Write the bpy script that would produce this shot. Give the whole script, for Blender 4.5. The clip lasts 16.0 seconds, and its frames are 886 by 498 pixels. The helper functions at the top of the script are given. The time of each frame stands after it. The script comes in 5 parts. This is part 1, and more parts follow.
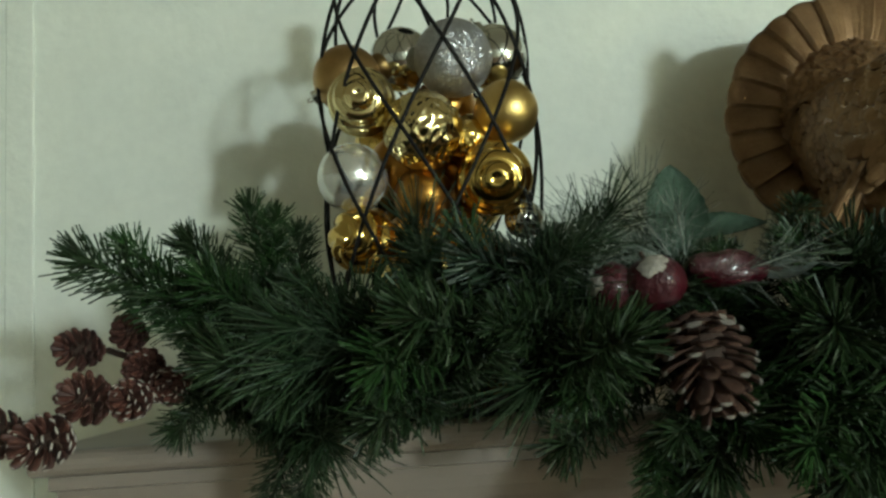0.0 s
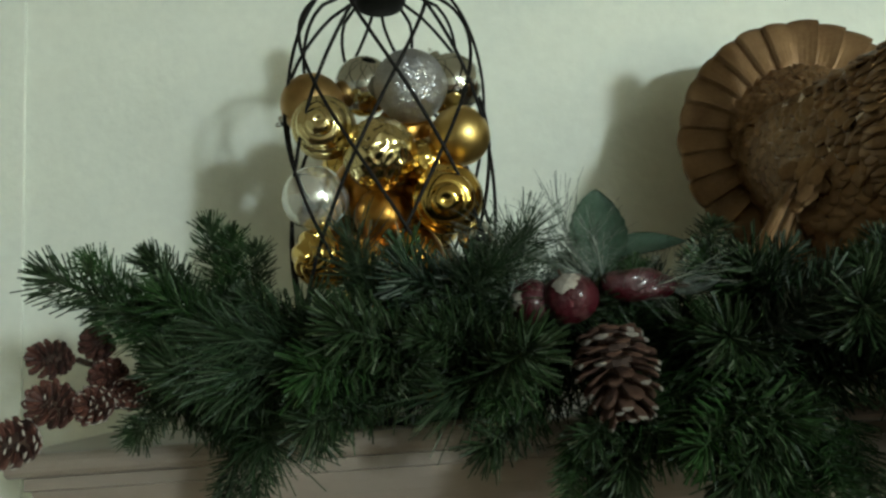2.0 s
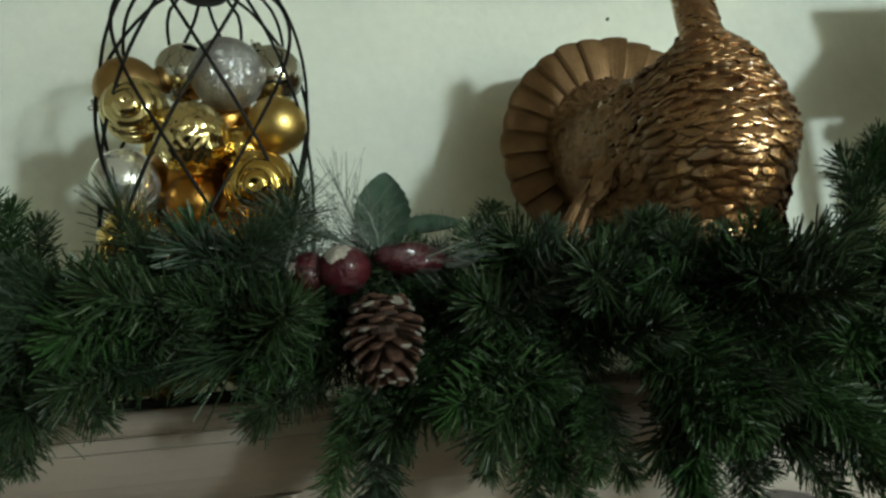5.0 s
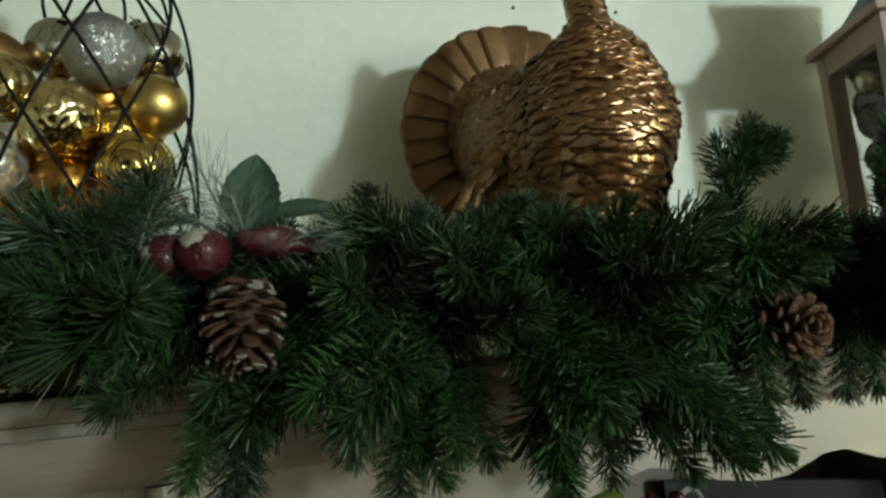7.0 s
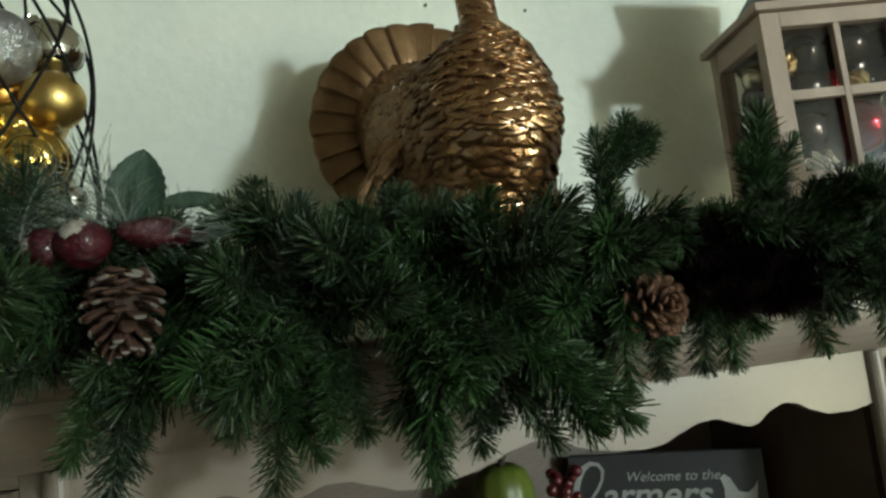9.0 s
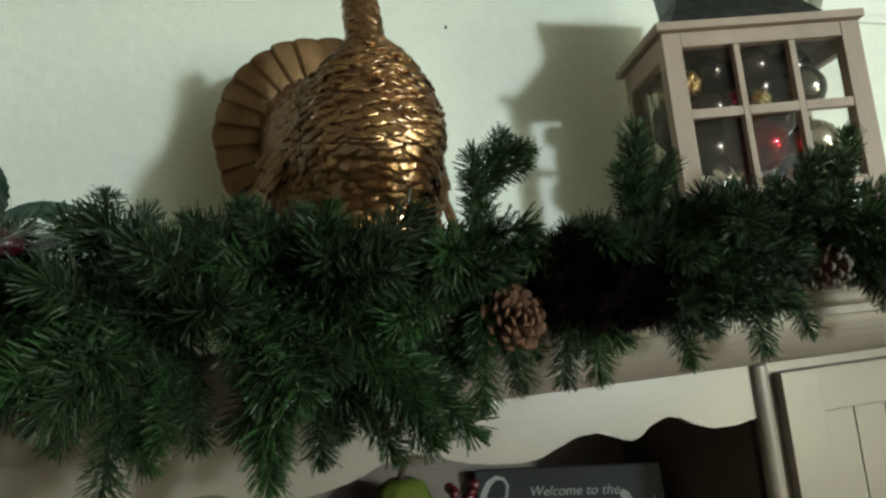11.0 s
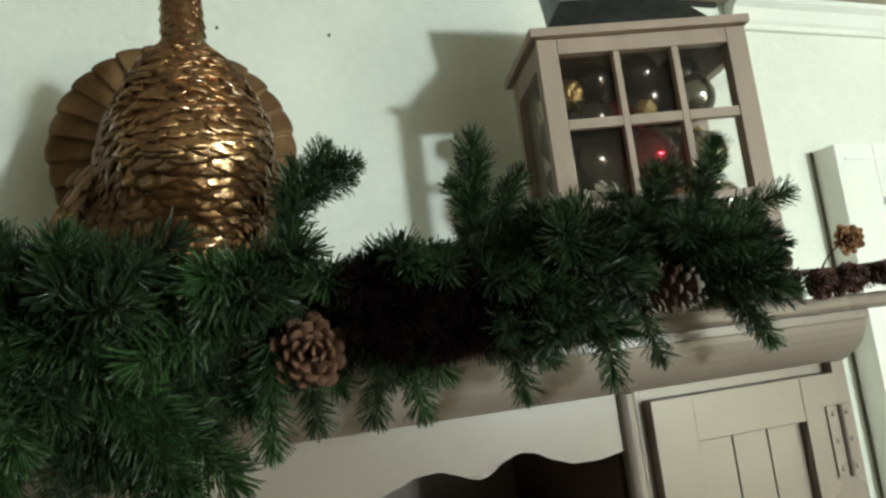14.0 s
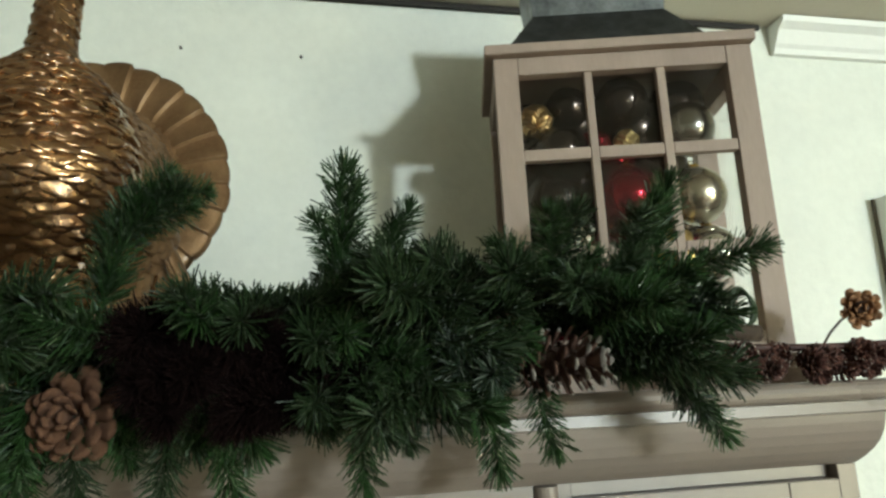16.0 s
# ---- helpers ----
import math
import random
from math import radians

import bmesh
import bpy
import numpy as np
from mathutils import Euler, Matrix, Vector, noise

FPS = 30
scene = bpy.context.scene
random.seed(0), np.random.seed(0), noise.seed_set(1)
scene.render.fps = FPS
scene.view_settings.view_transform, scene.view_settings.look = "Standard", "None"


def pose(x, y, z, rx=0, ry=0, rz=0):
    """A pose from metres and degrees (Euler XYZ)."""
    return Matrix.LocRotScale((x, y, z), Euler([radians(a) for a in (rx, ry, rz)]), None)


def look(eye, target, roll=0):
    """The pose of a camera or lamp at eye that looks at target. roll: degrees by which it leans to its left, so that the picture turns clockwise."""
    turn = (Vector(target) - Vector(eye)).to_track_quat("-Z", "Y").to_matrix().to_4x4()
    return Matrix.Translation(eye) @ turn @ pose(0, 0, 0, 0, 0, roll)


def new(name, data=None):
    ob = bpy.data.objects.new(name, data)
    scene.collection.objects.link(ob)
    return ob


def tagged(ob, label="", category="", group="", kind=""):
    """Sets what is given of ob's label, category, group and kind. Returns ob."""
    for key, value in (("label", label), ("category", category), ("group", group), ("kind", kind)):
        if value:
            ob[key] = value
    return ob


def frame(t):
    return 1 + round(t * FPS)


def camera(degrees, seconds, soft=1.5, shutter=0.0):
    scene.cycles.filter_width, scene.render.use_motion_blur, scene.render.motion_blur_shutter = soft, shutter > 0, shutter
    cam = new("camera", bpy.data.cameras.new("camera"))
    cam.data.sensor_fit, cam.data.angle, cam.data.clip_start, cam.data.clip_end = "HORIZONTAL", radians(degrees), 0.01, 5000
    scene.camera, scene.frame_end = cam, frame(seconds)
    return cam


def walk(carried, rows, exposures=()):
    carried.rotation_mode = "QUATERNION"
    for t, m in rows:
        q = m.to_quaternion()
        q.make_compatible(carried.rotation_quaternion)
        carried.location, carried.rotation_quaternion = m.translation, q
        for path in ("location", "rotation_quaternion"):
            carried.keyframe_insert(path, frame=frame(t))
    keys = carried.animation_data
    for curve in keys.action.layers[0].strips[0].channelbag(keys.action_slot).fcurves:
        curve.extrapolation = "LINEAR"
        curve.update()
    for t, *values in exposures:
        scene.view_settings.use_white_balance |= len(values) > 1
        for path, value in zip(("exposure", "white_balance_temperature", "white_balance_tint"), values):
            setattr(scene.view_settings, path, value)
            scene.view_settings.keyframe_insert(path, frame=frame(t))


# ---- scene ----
cam = camera(64.1, 16.0, soft=2.6)
EXPOSE = -0.21
PATH = [
    (0, (0.04, 0.038, 1.845), (-0.019, 2.021, 2.098), -4.2),
    (0.5, (0.044, 0.028, 1.853), (-0.031, 2.021, 2.001), -3.4),
    (1, (0.053, 0.007, 1.854), (-0.022, 2.002, 1.973), -3.9),
    (1.5, (0.08, -0.005, 1.843), (0.015, 1.983, 2.053), -4.1),
    (2, (0.092, -0.007, 1.841), (0.027, 1.971, 2.125), -4.2),
    (2.5, (0.104, -0.002, 1.837), (0.058, 1.97, 2.167), -3.7),
    (3, (0.104, -0.022, 1.822), (0.111, 1.946, 2.181), -3.6),
    (3.5, (0.112, -0.03, 1.807), (0.181, 1.936, 2.167), -3.7),
    (4, (0.132, -0.04, 1.803), (0.271, 1.924, 2.155), -4.1),
    (4.5, (0.157, -0.034, 1.799), (0.351, 1.928, 2.133), -4.6),
    (5, (0.176, -0.028, 1.797), (0.417, 1.933, 2.109), -4.8),
    (7.5, (0.236, -0.031, 1.785), (0.676, 1.902, 2.049), -5.7),
    (8, (0.238, -0.038, 1.781), (0.703, 1.89, 2.04), -6.1),
    (8.5, (0.254, -0.053, 1.776), (0.757, 1.867, 2.025), -7.0),
    (9, (0.284, -0.082, 1.773), (0.826, 1.829, 2.006), -6.6),
    (9.2, (0.296, -0.09, 1.768), (0.85, 1.817, 2.001), -6.4),
    (11.3, (0.413, -0.12, 1.757), (1.017, 1.768, 2.026), -6.1),
    (11.5, (0.42, -0.119, 1.756), (1.051, 1.76, 2.022), -5.7),
    (12, (0.435, -0.128, 1.753), (1.089, 1.741, 2.03), -6.2),
    (12.5, (0.459, -0.127, 1.755), (1.119, 1.741, 2.03), -6.3),
    (13, (0.494, -0.128, 1.748), (1.138, 1.744, 2.03), -6.4),
    (13.5, (0.538, -0.125, 1.745), (1.178, 1.749, 2.027), -6.9),
    (14, (0.587, -0.102, 1.757), (1.229, 1.768, 2.058), -7.0),
    (14.5, (0.648, -0.083, 1.744), (1.295, 1.778, 2.09), -8.0),
    (15, (0.702, -0.07, 1.743), (1.317, 1.795, 2.123), -8.5),
    (15.5, (0.771, -0.062, 1.767), (1.293, 1.825, 2.176), -5.0),
    (16, (0.84, -0.03, 1.772), (1.211, 1.889, 2.197), -2.9),
]
walk(cam, [(t, look(eye, target, roll)) for t, eye, target, roll in PATH], exposures=[(0.0, EXPOSE, 6500, 8), (3.0, EXPOSE, 6500, 10.5), (5.0, EXPOSE, 6500, 9), (9.0, EXPOSE, 6500, 10), (12.5, EXPOSE + 0.08, 6500, 12), (16.0, EXPOSE + 0.10, 6500, 15)])

# ---- light: one ceiling fixture far off to the right, an added warm fill, a dim interior ----
world = bpy.data.worlds.new("World")
scene.world = world
world.use_nodes = True
world.node_tree.nodes["Background"].inputs[0].default_value = (0.80, 0.86, 0.80, 1)
world.node_tree.nodes["Background"].inputs[1].default_value = 0.015


def area_lamp(name, eye, target, size, watts, colour):
    lamp = bpy.data.lights.new(name, "AREA")
    lamp.shape, lamp.size, lamp.energy, lamp.color = "DISK", size, watts, colour
    ob = new(name, lamp)
    ob.matrix_world = look(eye, target)
    return ob


bulb = bpy.data.lights.new("ceiling_lamp_light", "POINT")
bulb.shadow_soft_size, bulb.energy, bulb.color = 0.16, 590, (0.775, 0.945, 0.955)
new("ceiling_lamp_light", bulb).matrix_world = pose(3.19, -3.90, 2.20)
# Unseen fill added to warm and lift the shadows.
area_lamp("warm_fill_light", (2.9, -1.5, 1.30), (0.5, 1.0, 2.0), 0.45, 11.0, (0.96, 0.93, 0.55))

# ---- materials ----


def material(name, colour, rough=0.6, metal=0.0, var=0.12, scale=18.0, fine=220.0, bump=0.0, bump_scale=200.0,
             colour2=None, random_value=0.0, coat=0.0, spec=0.5, rough_var=0.08, islands=0.0, stretch=None):
    m = bpy.data.materials.new(name)
    m.use_nodes = True
    nt = m.node_tree
    b = nt.nodes["Principled BSDF"]
    b.inputs["Metallic"].default_value = metal
    b.inputs["Coat Weight"].default_value = coat
    b.inputs["Coat Roughness"].default_value = 0.14
    b.inputs["Specular IOR Level"].default_value = spec
    tc = nt.nodes.new("ShaderNodeTexCoord")
    src = tc.outputs["Object"]
    if stretch:
        mp = nt.nodes.new("ShaderNodeMapping")
        mp.inputs["Scale"].default_value = stretch
        nt.links.new(src, mp.inputs[0])
        src = mp.outputs[0]
    n1 = nt.nodes.new("ShaderNodeTexNoise")
    n1.inputs["Scale"].default_value, n1.inputs["Detail"].default_value = scale, 6
    n2 = nt.nodes.new("ShaderNodeTexNoise")
    n2.inputs["Scale"].default_value, n2.inputs["Detail"].default_value = fine, 3
    nt.links.new(src, n1.inputs["Vector"])
    nt.links.new(src, n2.inputs["Vector"])
    add = nt.nodes.new("ShaderNodeMath")
    add.operation = "MULTIPLY_ADD"
    add.inputs[1].default_value = 0.35
    nt.links.new(n2.outputs[0], add.inputs[0])
    nt.links.new(n1.outputs[0], add.inputs[2])
    ramp = nt.nodes.new("ShaderNodeMapRange")
    ramp.inputs[1].default_value, ramp.inputs[2].default_value = 0.42, 0.95
    nt.links.new(add.outputs[0], ramp.inputs[0])
    mix = nt.nodes.new("ShaderNodeMix")
    mix.data_type = "RGBA"
    c2 = colour2 or tuple(max(0.0, c * (1 - 2 * var)) for c in colour)
    c1 = colour if colour2 else tuple(min(1.0, c * (1 + var)) for c in colour)
    mix.inputs[6].default_value, mix.inputs[7].default_value = (*c1, 1), (*c2, 1)
    nt.links.new(ramp.outputs[0], mix.inputs[0])
    out = mix.outputs[2]
    if random_value or islands:
        hsv = nt.nodes.new("ShaderNodeHueSaturation")
        mr = nt.nodes.new("ShaderNodeMapRange")
        k = random_value or islands
        mr.inputs[3].default_value, mr.inputs[4].default_value = 1 - k, 1 + k
        if islands:
            g = nt.nodes.new("ShaderNodeNewGeometry")
            nt.links.new(g.outputs["Random Per Island"], mr.inputs[0])
        else:
            oi = nt.nodes.new("ShaderNodeObjectInfo")
            nt.links.new(oi.outputs["Random"], mr.inputs[0])
        nt.links.new(mr.outputs[0], hsv.inputs["Value"])
        nt.links.new(out, hsv.inputs["Color"])
        out = hsv.outputs[0]
    nt.links.new(out, b.inputs["Base Color"])
    rr = nt.nodes.new("ShaderNodeMapRange")
    rr.inputs[3].default_value, rr.inputs[4].default_value = max(0.02, rough - rough_var), min(1, rough + rough_var)
    nt.links.new(n1.outputs[0], rr.inputs[0])
    nt.links.new(rr.outputs[0], b.inputs["Roughness"])
    if bump:
        n3 = nt.nodes.new("ShaderNodeTexNoise")
        n3.inputs["Scale"].default_value, n3.inputs["Detail"].default_value = bump_scale, 4
        nt.links.new(src, n3.inputs["Vector"])
        bp = nt.nodes.new("ShaderNodeBump")
        bp.inputs["Strength"].default_value, bp.inputs["Distance"].default_value = 1.0, bump
        nt.links.new(n3.outputs[0], bp.inputs["Height"])
        nt.links.new(bp.outputs[0], b.inputs["Normal"])
    return m


def glass_material(name, tint=(1, 1, 1), rough=0.01):
    m = bpy.data.materials.new(name)
    m.use_nodes = True
    nt = m.node_tree
    nt.nodes.remove(nt.nodes["Principled BSDF"])
    tr, gl = nt.nodes.new("ShaderNodeBsdfTransparent"), nt.nodes.new("ShaderNodeBsdfGlossy")
    tr.inputs[0].default_value = (*tint, 1)
    gl.inputs["Roughness"].default_value = rough
    lw, mx = nt.nodes.new("ShaderNodeLayerWeight"), nt.nodes.new("ShaderNodeMixShader")
    lw.inputs[0].default_value = 0.5
    pw, ma = nt.nodes.new("ShaderNodeMath"), nt.nodes.new("ShaderNodeMath")
    pw.operation, ma.operation = "POWER", "MULTIPLY_ADD"
    pw.inputs[1].default_value, ma.inputs[1].default_value, ma.inputs[2].default_value = 5.0, 0.9, 0.035
    nt.links.new(lw.outputs["Facing"], pw.inputs[0])
    nt.links.new(pw.outputs[0], ma.inputs[0])
    nt.links.new(ma.outputs[0], mx.inputs[0])
    nt.links.new(tr.outputs[0], mx.inputs[1])
    nt.links.new(gl.outputs[0], mx.inputs[2])
    nt.links.new(mx.outputs[0], nt.nodes["Material Output"].inputs[0])
    return m


WALL = material("wall_paint", (0.80, 0.82, 0.74), 0.55, var=0.06, scale=2.6, fine=60, bump=0.0012, bump_scale=55, spec=0.3)
CEIL = material("ceiling_paint", (0.62, 0.57, 0.46), 0.7, var=0.05, scale=3, bump=0.001, bump_scale=40)
DARKGAP = material("dark_strip", (0.025, 0.020, 0.016), 0.8, var=0.3, scale=20)
FLOOR = material("floor_wood", (0.11, 0.065, 0.036), 0.45, var=0.25, scale=5, stretch=(1, 8, 1))
ROOMWALL = material("room_wall_paint", (0.48, 0.47, 0.40), 0.7, var=0.06, scale=2)
# Dark tone for the unseen west wall, chosen to dim what reflects it.
SIDEWALL = material("dim_side_wall", (0.34, 0.32, 0.26), 0.7, var=0.06, scale=2)
TRIM = material("white_trim", (0.88, 0.89, 0.84), 0.38, var=0.03, scale=6, fine=90, bump=0.0004, bump_scale=60)
HUTCH = material("hutch_paint", (0.232, 0.188, 0.157), 0.30, var=0.05, scale=7, fine=150, bump=0.00012, bump_scale=90, stretch=(0.5, 1, 1))
# Darker brown for the inner boards of hutch and lantern.
HUTCH_IN = material("inside_dark_brown", (0.125, 0.085, 0.065), 0.55, var=0.25, scale=6, stretch=(0.4, 1, 1))
GROOVE = material("groove_dark", (0.16, 0.14, 0.11), 0.8, var=0.2)


def needle_material(name, green, pale, share, rough=0.40):
    """Cut plastic needles: mostly dark green, some paler; the pale tone also paints glints."""
    m = material(name, tuple(1.2 * c for c in green), rough + 0.06, var=0.3, scale=40, random_value=0.22, spec=0.30)
    nt = m.node_tree
    b = nt.nodes["Principled BSDF"]
    base = b.inputs["Base Color"].links[0].from_socket
    geo, ramp, mix = nt.nodes.new("ShaderNodeNewGeometry"), nt.nodes.new("ShaderNodeValToRGB"), nt.nodes.new("ShaderNodeMix")
    ramp.color_ramp.elements[0].position, ramp.color_ramp.elements[1].position = 1 - 2.2 * share, 1.0
    ramp.color_ramp.elements[0].color, ramp.color_ramp.elements[1].color = (0, 0, 0, 1), (1, 1, 1, 1)
    mix.data_type = "RGBA"
    mix.inputs[7].default_value = (*pale, 1)
    nt.links.new(geo.outputs["Random Per Island"], ramp.inputs[0])
    nt.links.new(ramp.outputs[0], mix.inputs[0])
    nt.links.new(base, mix.inputs[6])
    nt.links.new(mix.outputs[2], b.inputs["Base Color"])
    return m


NEEDLE = needle_material("pine_needle", (0.0165, 0.033, 0.0115), (0.095, 0.120, 0.075), 0.07)
NEEDLE_FRESH = needle_material("pine_needle_bright", (0.0175, 0.046, 0.0115), (0.100, 0.140, 0.075), 0.08)
NEEDLE_FROST = needle_material("pine_needle_frosted", (0.018, 0.036, 0.018), (0.13, 0.15, 0.125), 0.18, 0.5)
NEEDLE_SOFT = needle_material("pine_needle_soft", (0.017, 0.037, 0.014), (0.060, 0.085, 0.050), 0.20, 0.45)
NEEDLE_WISP = needle_material("pine_needle_wispy", (0.075, 0.100, 0.078), (0.34, 0.36, 0.32), 0.30, 0.5)
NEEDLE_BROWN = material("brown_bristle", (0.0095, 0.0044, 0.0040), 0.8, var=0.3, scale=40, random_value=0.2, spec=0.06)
STEM = material("twig_brown", (0.050, 0.030, 0.018), 0.8, var=0.3, scale=60, bump=0.001)
CONE = material("pinecone_scale", (0.105, 0.046, 0.028), 0.62, var=0.35, scale=45, fine=400, islands=0.35, bump=0.0006, bump_scale=300)
CONE_WARM = material("pinecone_scale_warm", (0.18, 0.080, 0.042), 0.58, var=0.3, scale=45, fine=400, islands=0.3, bump=0.0006, bump_scale=300)
CONE_RED = material("pinecone_scale_red", (0.075, 0.026, 0.018), 0.62, var=0.35, scale=45, fine=400, islands=0.4, bump=0.0006)
CONE_BUD = material("bud_scale_orange", (0.33, 0.160, 0.072), 0.6, var=0.3, scale=60, islands=0.25)
CONE_CORE = material("pinecone_core", (0.040, 0.018, 0.010), 0.8, var=0.3)
FROST = material("white_frost", (0.36, 0.32, 0.28), 0.7, var=0.25, scale=120, bump=0.001, bump_scale=500)
GOLD_M = material("matte_gold", (0.68, 0.48, 0.17), 0.36, 1.0, var=0.05, scale=25)
GOLD_S = material("shiny_gold", (0.74, 0.51, 0.15), 0.09, 1.0, var=0.06, scale=25, rough_var=0.03)
GOLD_P = material("pale_gold", (0.84, 0.70, 0.36), 0.10, 1.0, var=0.06, scale=25, rough_var=0.04)
GOLD_A = material("amber_gold", (0.50, 0.25, 0.055), 0.30, 1.0, var=0.08, scale=25)
GOLD_D = material("antique_gold", (0.46, 0.29, 0.12), 0.40, 1.0, var=0.12, scale=30)
SILVER = material("mirror_silver", (0.66, 0.66, 0.62), 0.09, 1.0, var=0.02, scale=20, rough_var=0.02)
SILVER_B = material("bright_silver", (0.84, 0.84, 0.80), 0.19, 0.78, var=0.03, scale=20, rough_var=0.03)
SILVER_D = material("mercury_silver", (0.30, 0.29, 0.26), 0.16, 1.0, var=0.25, scale=60, rough_var=0.08)
CHAMP = material("champagne_pearl", (0.52, 0.47, 0.36), 0.26, 1.0, var=0.04, scale=20)
RED_S = material("shiny_red", (0.20, 0.006, 0.014), 0.10, 0.85, var=0.1, scale=20, rough_var=0.03)
DARK_ORN = material("dark_bronze", (0.055, 0.042, 0.036), 0.22, 0.9, var=0.2, scale=30)
WIRE = material("black_wire", (0.008, 0.007, 0.006), 0.62, 0.0, var=0.3, scale=60, spec=0.2)
TURKEY = material("copper_gold_leaf", (0.43, 0.235, 0.096), 0.27, 0.85, var=0.22, scale=34, fine=320, rough_var=0.10, bump=0.0014, bump_scale=130, colour2=(0.19, 0.080, 0.030), coat=1.0, islands=0.22)
TURKEY.node_tree.nodes["Principled BSDF"].inputs["Coat Roughness"].default_value = 0.085
TURKEY.node_tree.nodes["Principled BSDF"].inputs["Coat IOR"].default_value = 1.8
TURKEY.node_tree.nodes["Principled BSDF"].inputs["Specular Tint"].default_value = (0.60, 0.42, 0.26, 1)
TAIL = material("dusty_copper", (0.30, 0.180, 0.092), 0.48, 0.50, var=0.25, scale=26, fine=300, rough_var=0.1, spec=0.12, bump=0.0009, bump_scale=110, colour2=(0.165, 0.088, 0.042), coat=0.30, islands=0.15)
TAIL.node_tree.nodes["Principled BSDF"].inputs["Specular Tint"].default_value = (0.42, 0.28, 0.17, 1)
LWOOD = material("lantern_wood", (0.35, 0.262, 0.210), 0.6, var=0.10, scale=14, fine=260, stretch=(1, 1, 0.25), bump=0.0004, bump_scale=200)
ZINC = material("galvanised_metal", (0.20, 0.215, 0.215), 0.42, 0.8, var=0.35, scale=30, fine=200)
ZINC_D = material("dark_roof_metal", (0.055, 0.06, 0.06), 0.45, 0.6, var=0.35, scale=40)
GLASS = glass_material("clear_glass")
NIGHT = material("night_glass", (0.010, 0.012, 0.014), 0.06, var=0.1, scale=3)
APPLE = material("sugared_red", (0.050, 0.002, 0.007), 0.42, var=0.3, scale=60, fine=500, bump=0.0016, bump_scale=420, spec=0.35, coat=0.25)
_nt = APPLE.node_tree
_b = _nt.nodes["Principled BSDF"]
_base = _b.inputs["Base Color"].links[0].from_socket
_sug, _rng, _mix, _tc = _nt.nodes.new("ShaderNodeTexNoise"), _nt.nodes.new("ShaderNodeMapRange"), _nt.nodes.new("ShaderNodeMix"), _nt.nodes.new("ShaderNodeTexCoord")
_sug.inputs["Scale"].default_value, _sug.inputs["Detail"].default_value = 70, 8
_rng.inputs[1].default_value, _rng.inputs[2].default_value, _rng.inputs[4].default_value = 0.56, 0.80, 0.50
_mix.data_type = "RGBA"
_mix.inputs[7].default_value = (0.26, 0.13, 0.14, 1)
_nt.links.new(_tc.outputs["Object"], _sug.inputs["Vector"])
_nt.links.new(_sug.outputs[0], _rng.inputs[0])
_nt.links.new(_rng.outputs[0], _mix.inputs[0])
_nt.links.new(_base, _mix.inputs[6])
_nt.links.new(_mix.outputs[2], _b.inputs["Base Color"])
BERRY = material("dark_berry", (0.10, 0.010, 0.014), 0.35, var=0.3, scale=60, islands=0.3)
LEAF = material("velvet_leaf", (0.050, 0.105, 0.062), 0.62, var=0.3, scale=45, fine=300, bump=0.0008, bump_scale=260, colour2=(0.11, 0.17, 0.13))
LEAF_W = material("frosted_leaf", (0.15, 0.17, 0.15), 0.7, var=0.25, scale=70, bump=0.0006)
CHALK = material("chalkboard", (0.035, 0.035, 0.037), 0.6, var=0.25, scale=12, colour2=(0.055, 0.055, 0.058))
CHALK_W = material("chalk_white", (0.42, 0.42, 0.41), 0.8, var=0.15, scale=40)
GOURD = material("green_gourd", (0.085, 0.095, 0.014), 0.45, var=0.25, scale=12, colour2=(0.10, 0.15, 0.02))
FLECK = material("wall_nail", (0.05, 0.045, 0.04), 0.7)


def glitter(name, colour, size=1300.0):
    """Metal flakes that each tilt their own way."""
    m = bpy.data.materials.new(name)
    m.use_nodes = True
    nt = m.node_tree
    b = nt.nodes["Principled BSDF"]
    b.inputs["Metallic"].default_value, b.inputs["Roughness"].default_value = 0.85, 0.28
    tc, vo = nt.nodes.new("ShaderNodeTexCoord"), nt.nodes.new("ShaderNodeTexVoronoi")
    vo.inputs["Scale"].default_value = size
    nt.links.new(tc.outputs["Object"], vo.inputs["Vector"])
    mx = nt.nodes.new("ShaderNodeMix")
    mx.data_type = "RGBA"
    mx.inputs[6].default_value = (*(c * 0.45 for c in colour), 1)
    mx.inputs[7].default_value = (*colour, 1)
    nt.links.new(vo.outputs["Color"], mx.inputs[0])
    nt.links.new(mx.outputs[2], b.inputs["Base Color"])
    geo = nt.nodes.new("ShaderNodeNewGeometry")
    sub = nt.nodes.new("ShaderNodeVectorMath")
    sub.operation = "SUBTRACT"
    sub.inputs[1].default_value = (0.5, 0.5, 0.5)
    mad = nt.nodes.new("ShaderNodeVectorMath")
    mad.operation = "MULTIPLY_ADD"
    mad.inputs[1].default_value = (1.1, 1.1, 1.1)
    nrm = nt.nodes.new("ShaderNodeVectorMath")
    nrm.operation = "NORMALIZE"
    nt.links.new(vo.outputs["Color"], sub.inputs[0])
    nt.links.new(sub.outputs[0], mad.inputs[0])
    nt.links.new(geo.outputs["Normal"], mad.inputs[2])
    nt.links.new(mad.outputs[0], nrm.inputs[0])
    nt.links.new(nrm.outputs[0], b.inputs["Normal"])
    return m


GLIT_S = glitter("silver_glitter", (0.60, 0.60, 0.62))
GLIT_G = glitter("gold_glitter", (0.62, 0.45, 0.18))

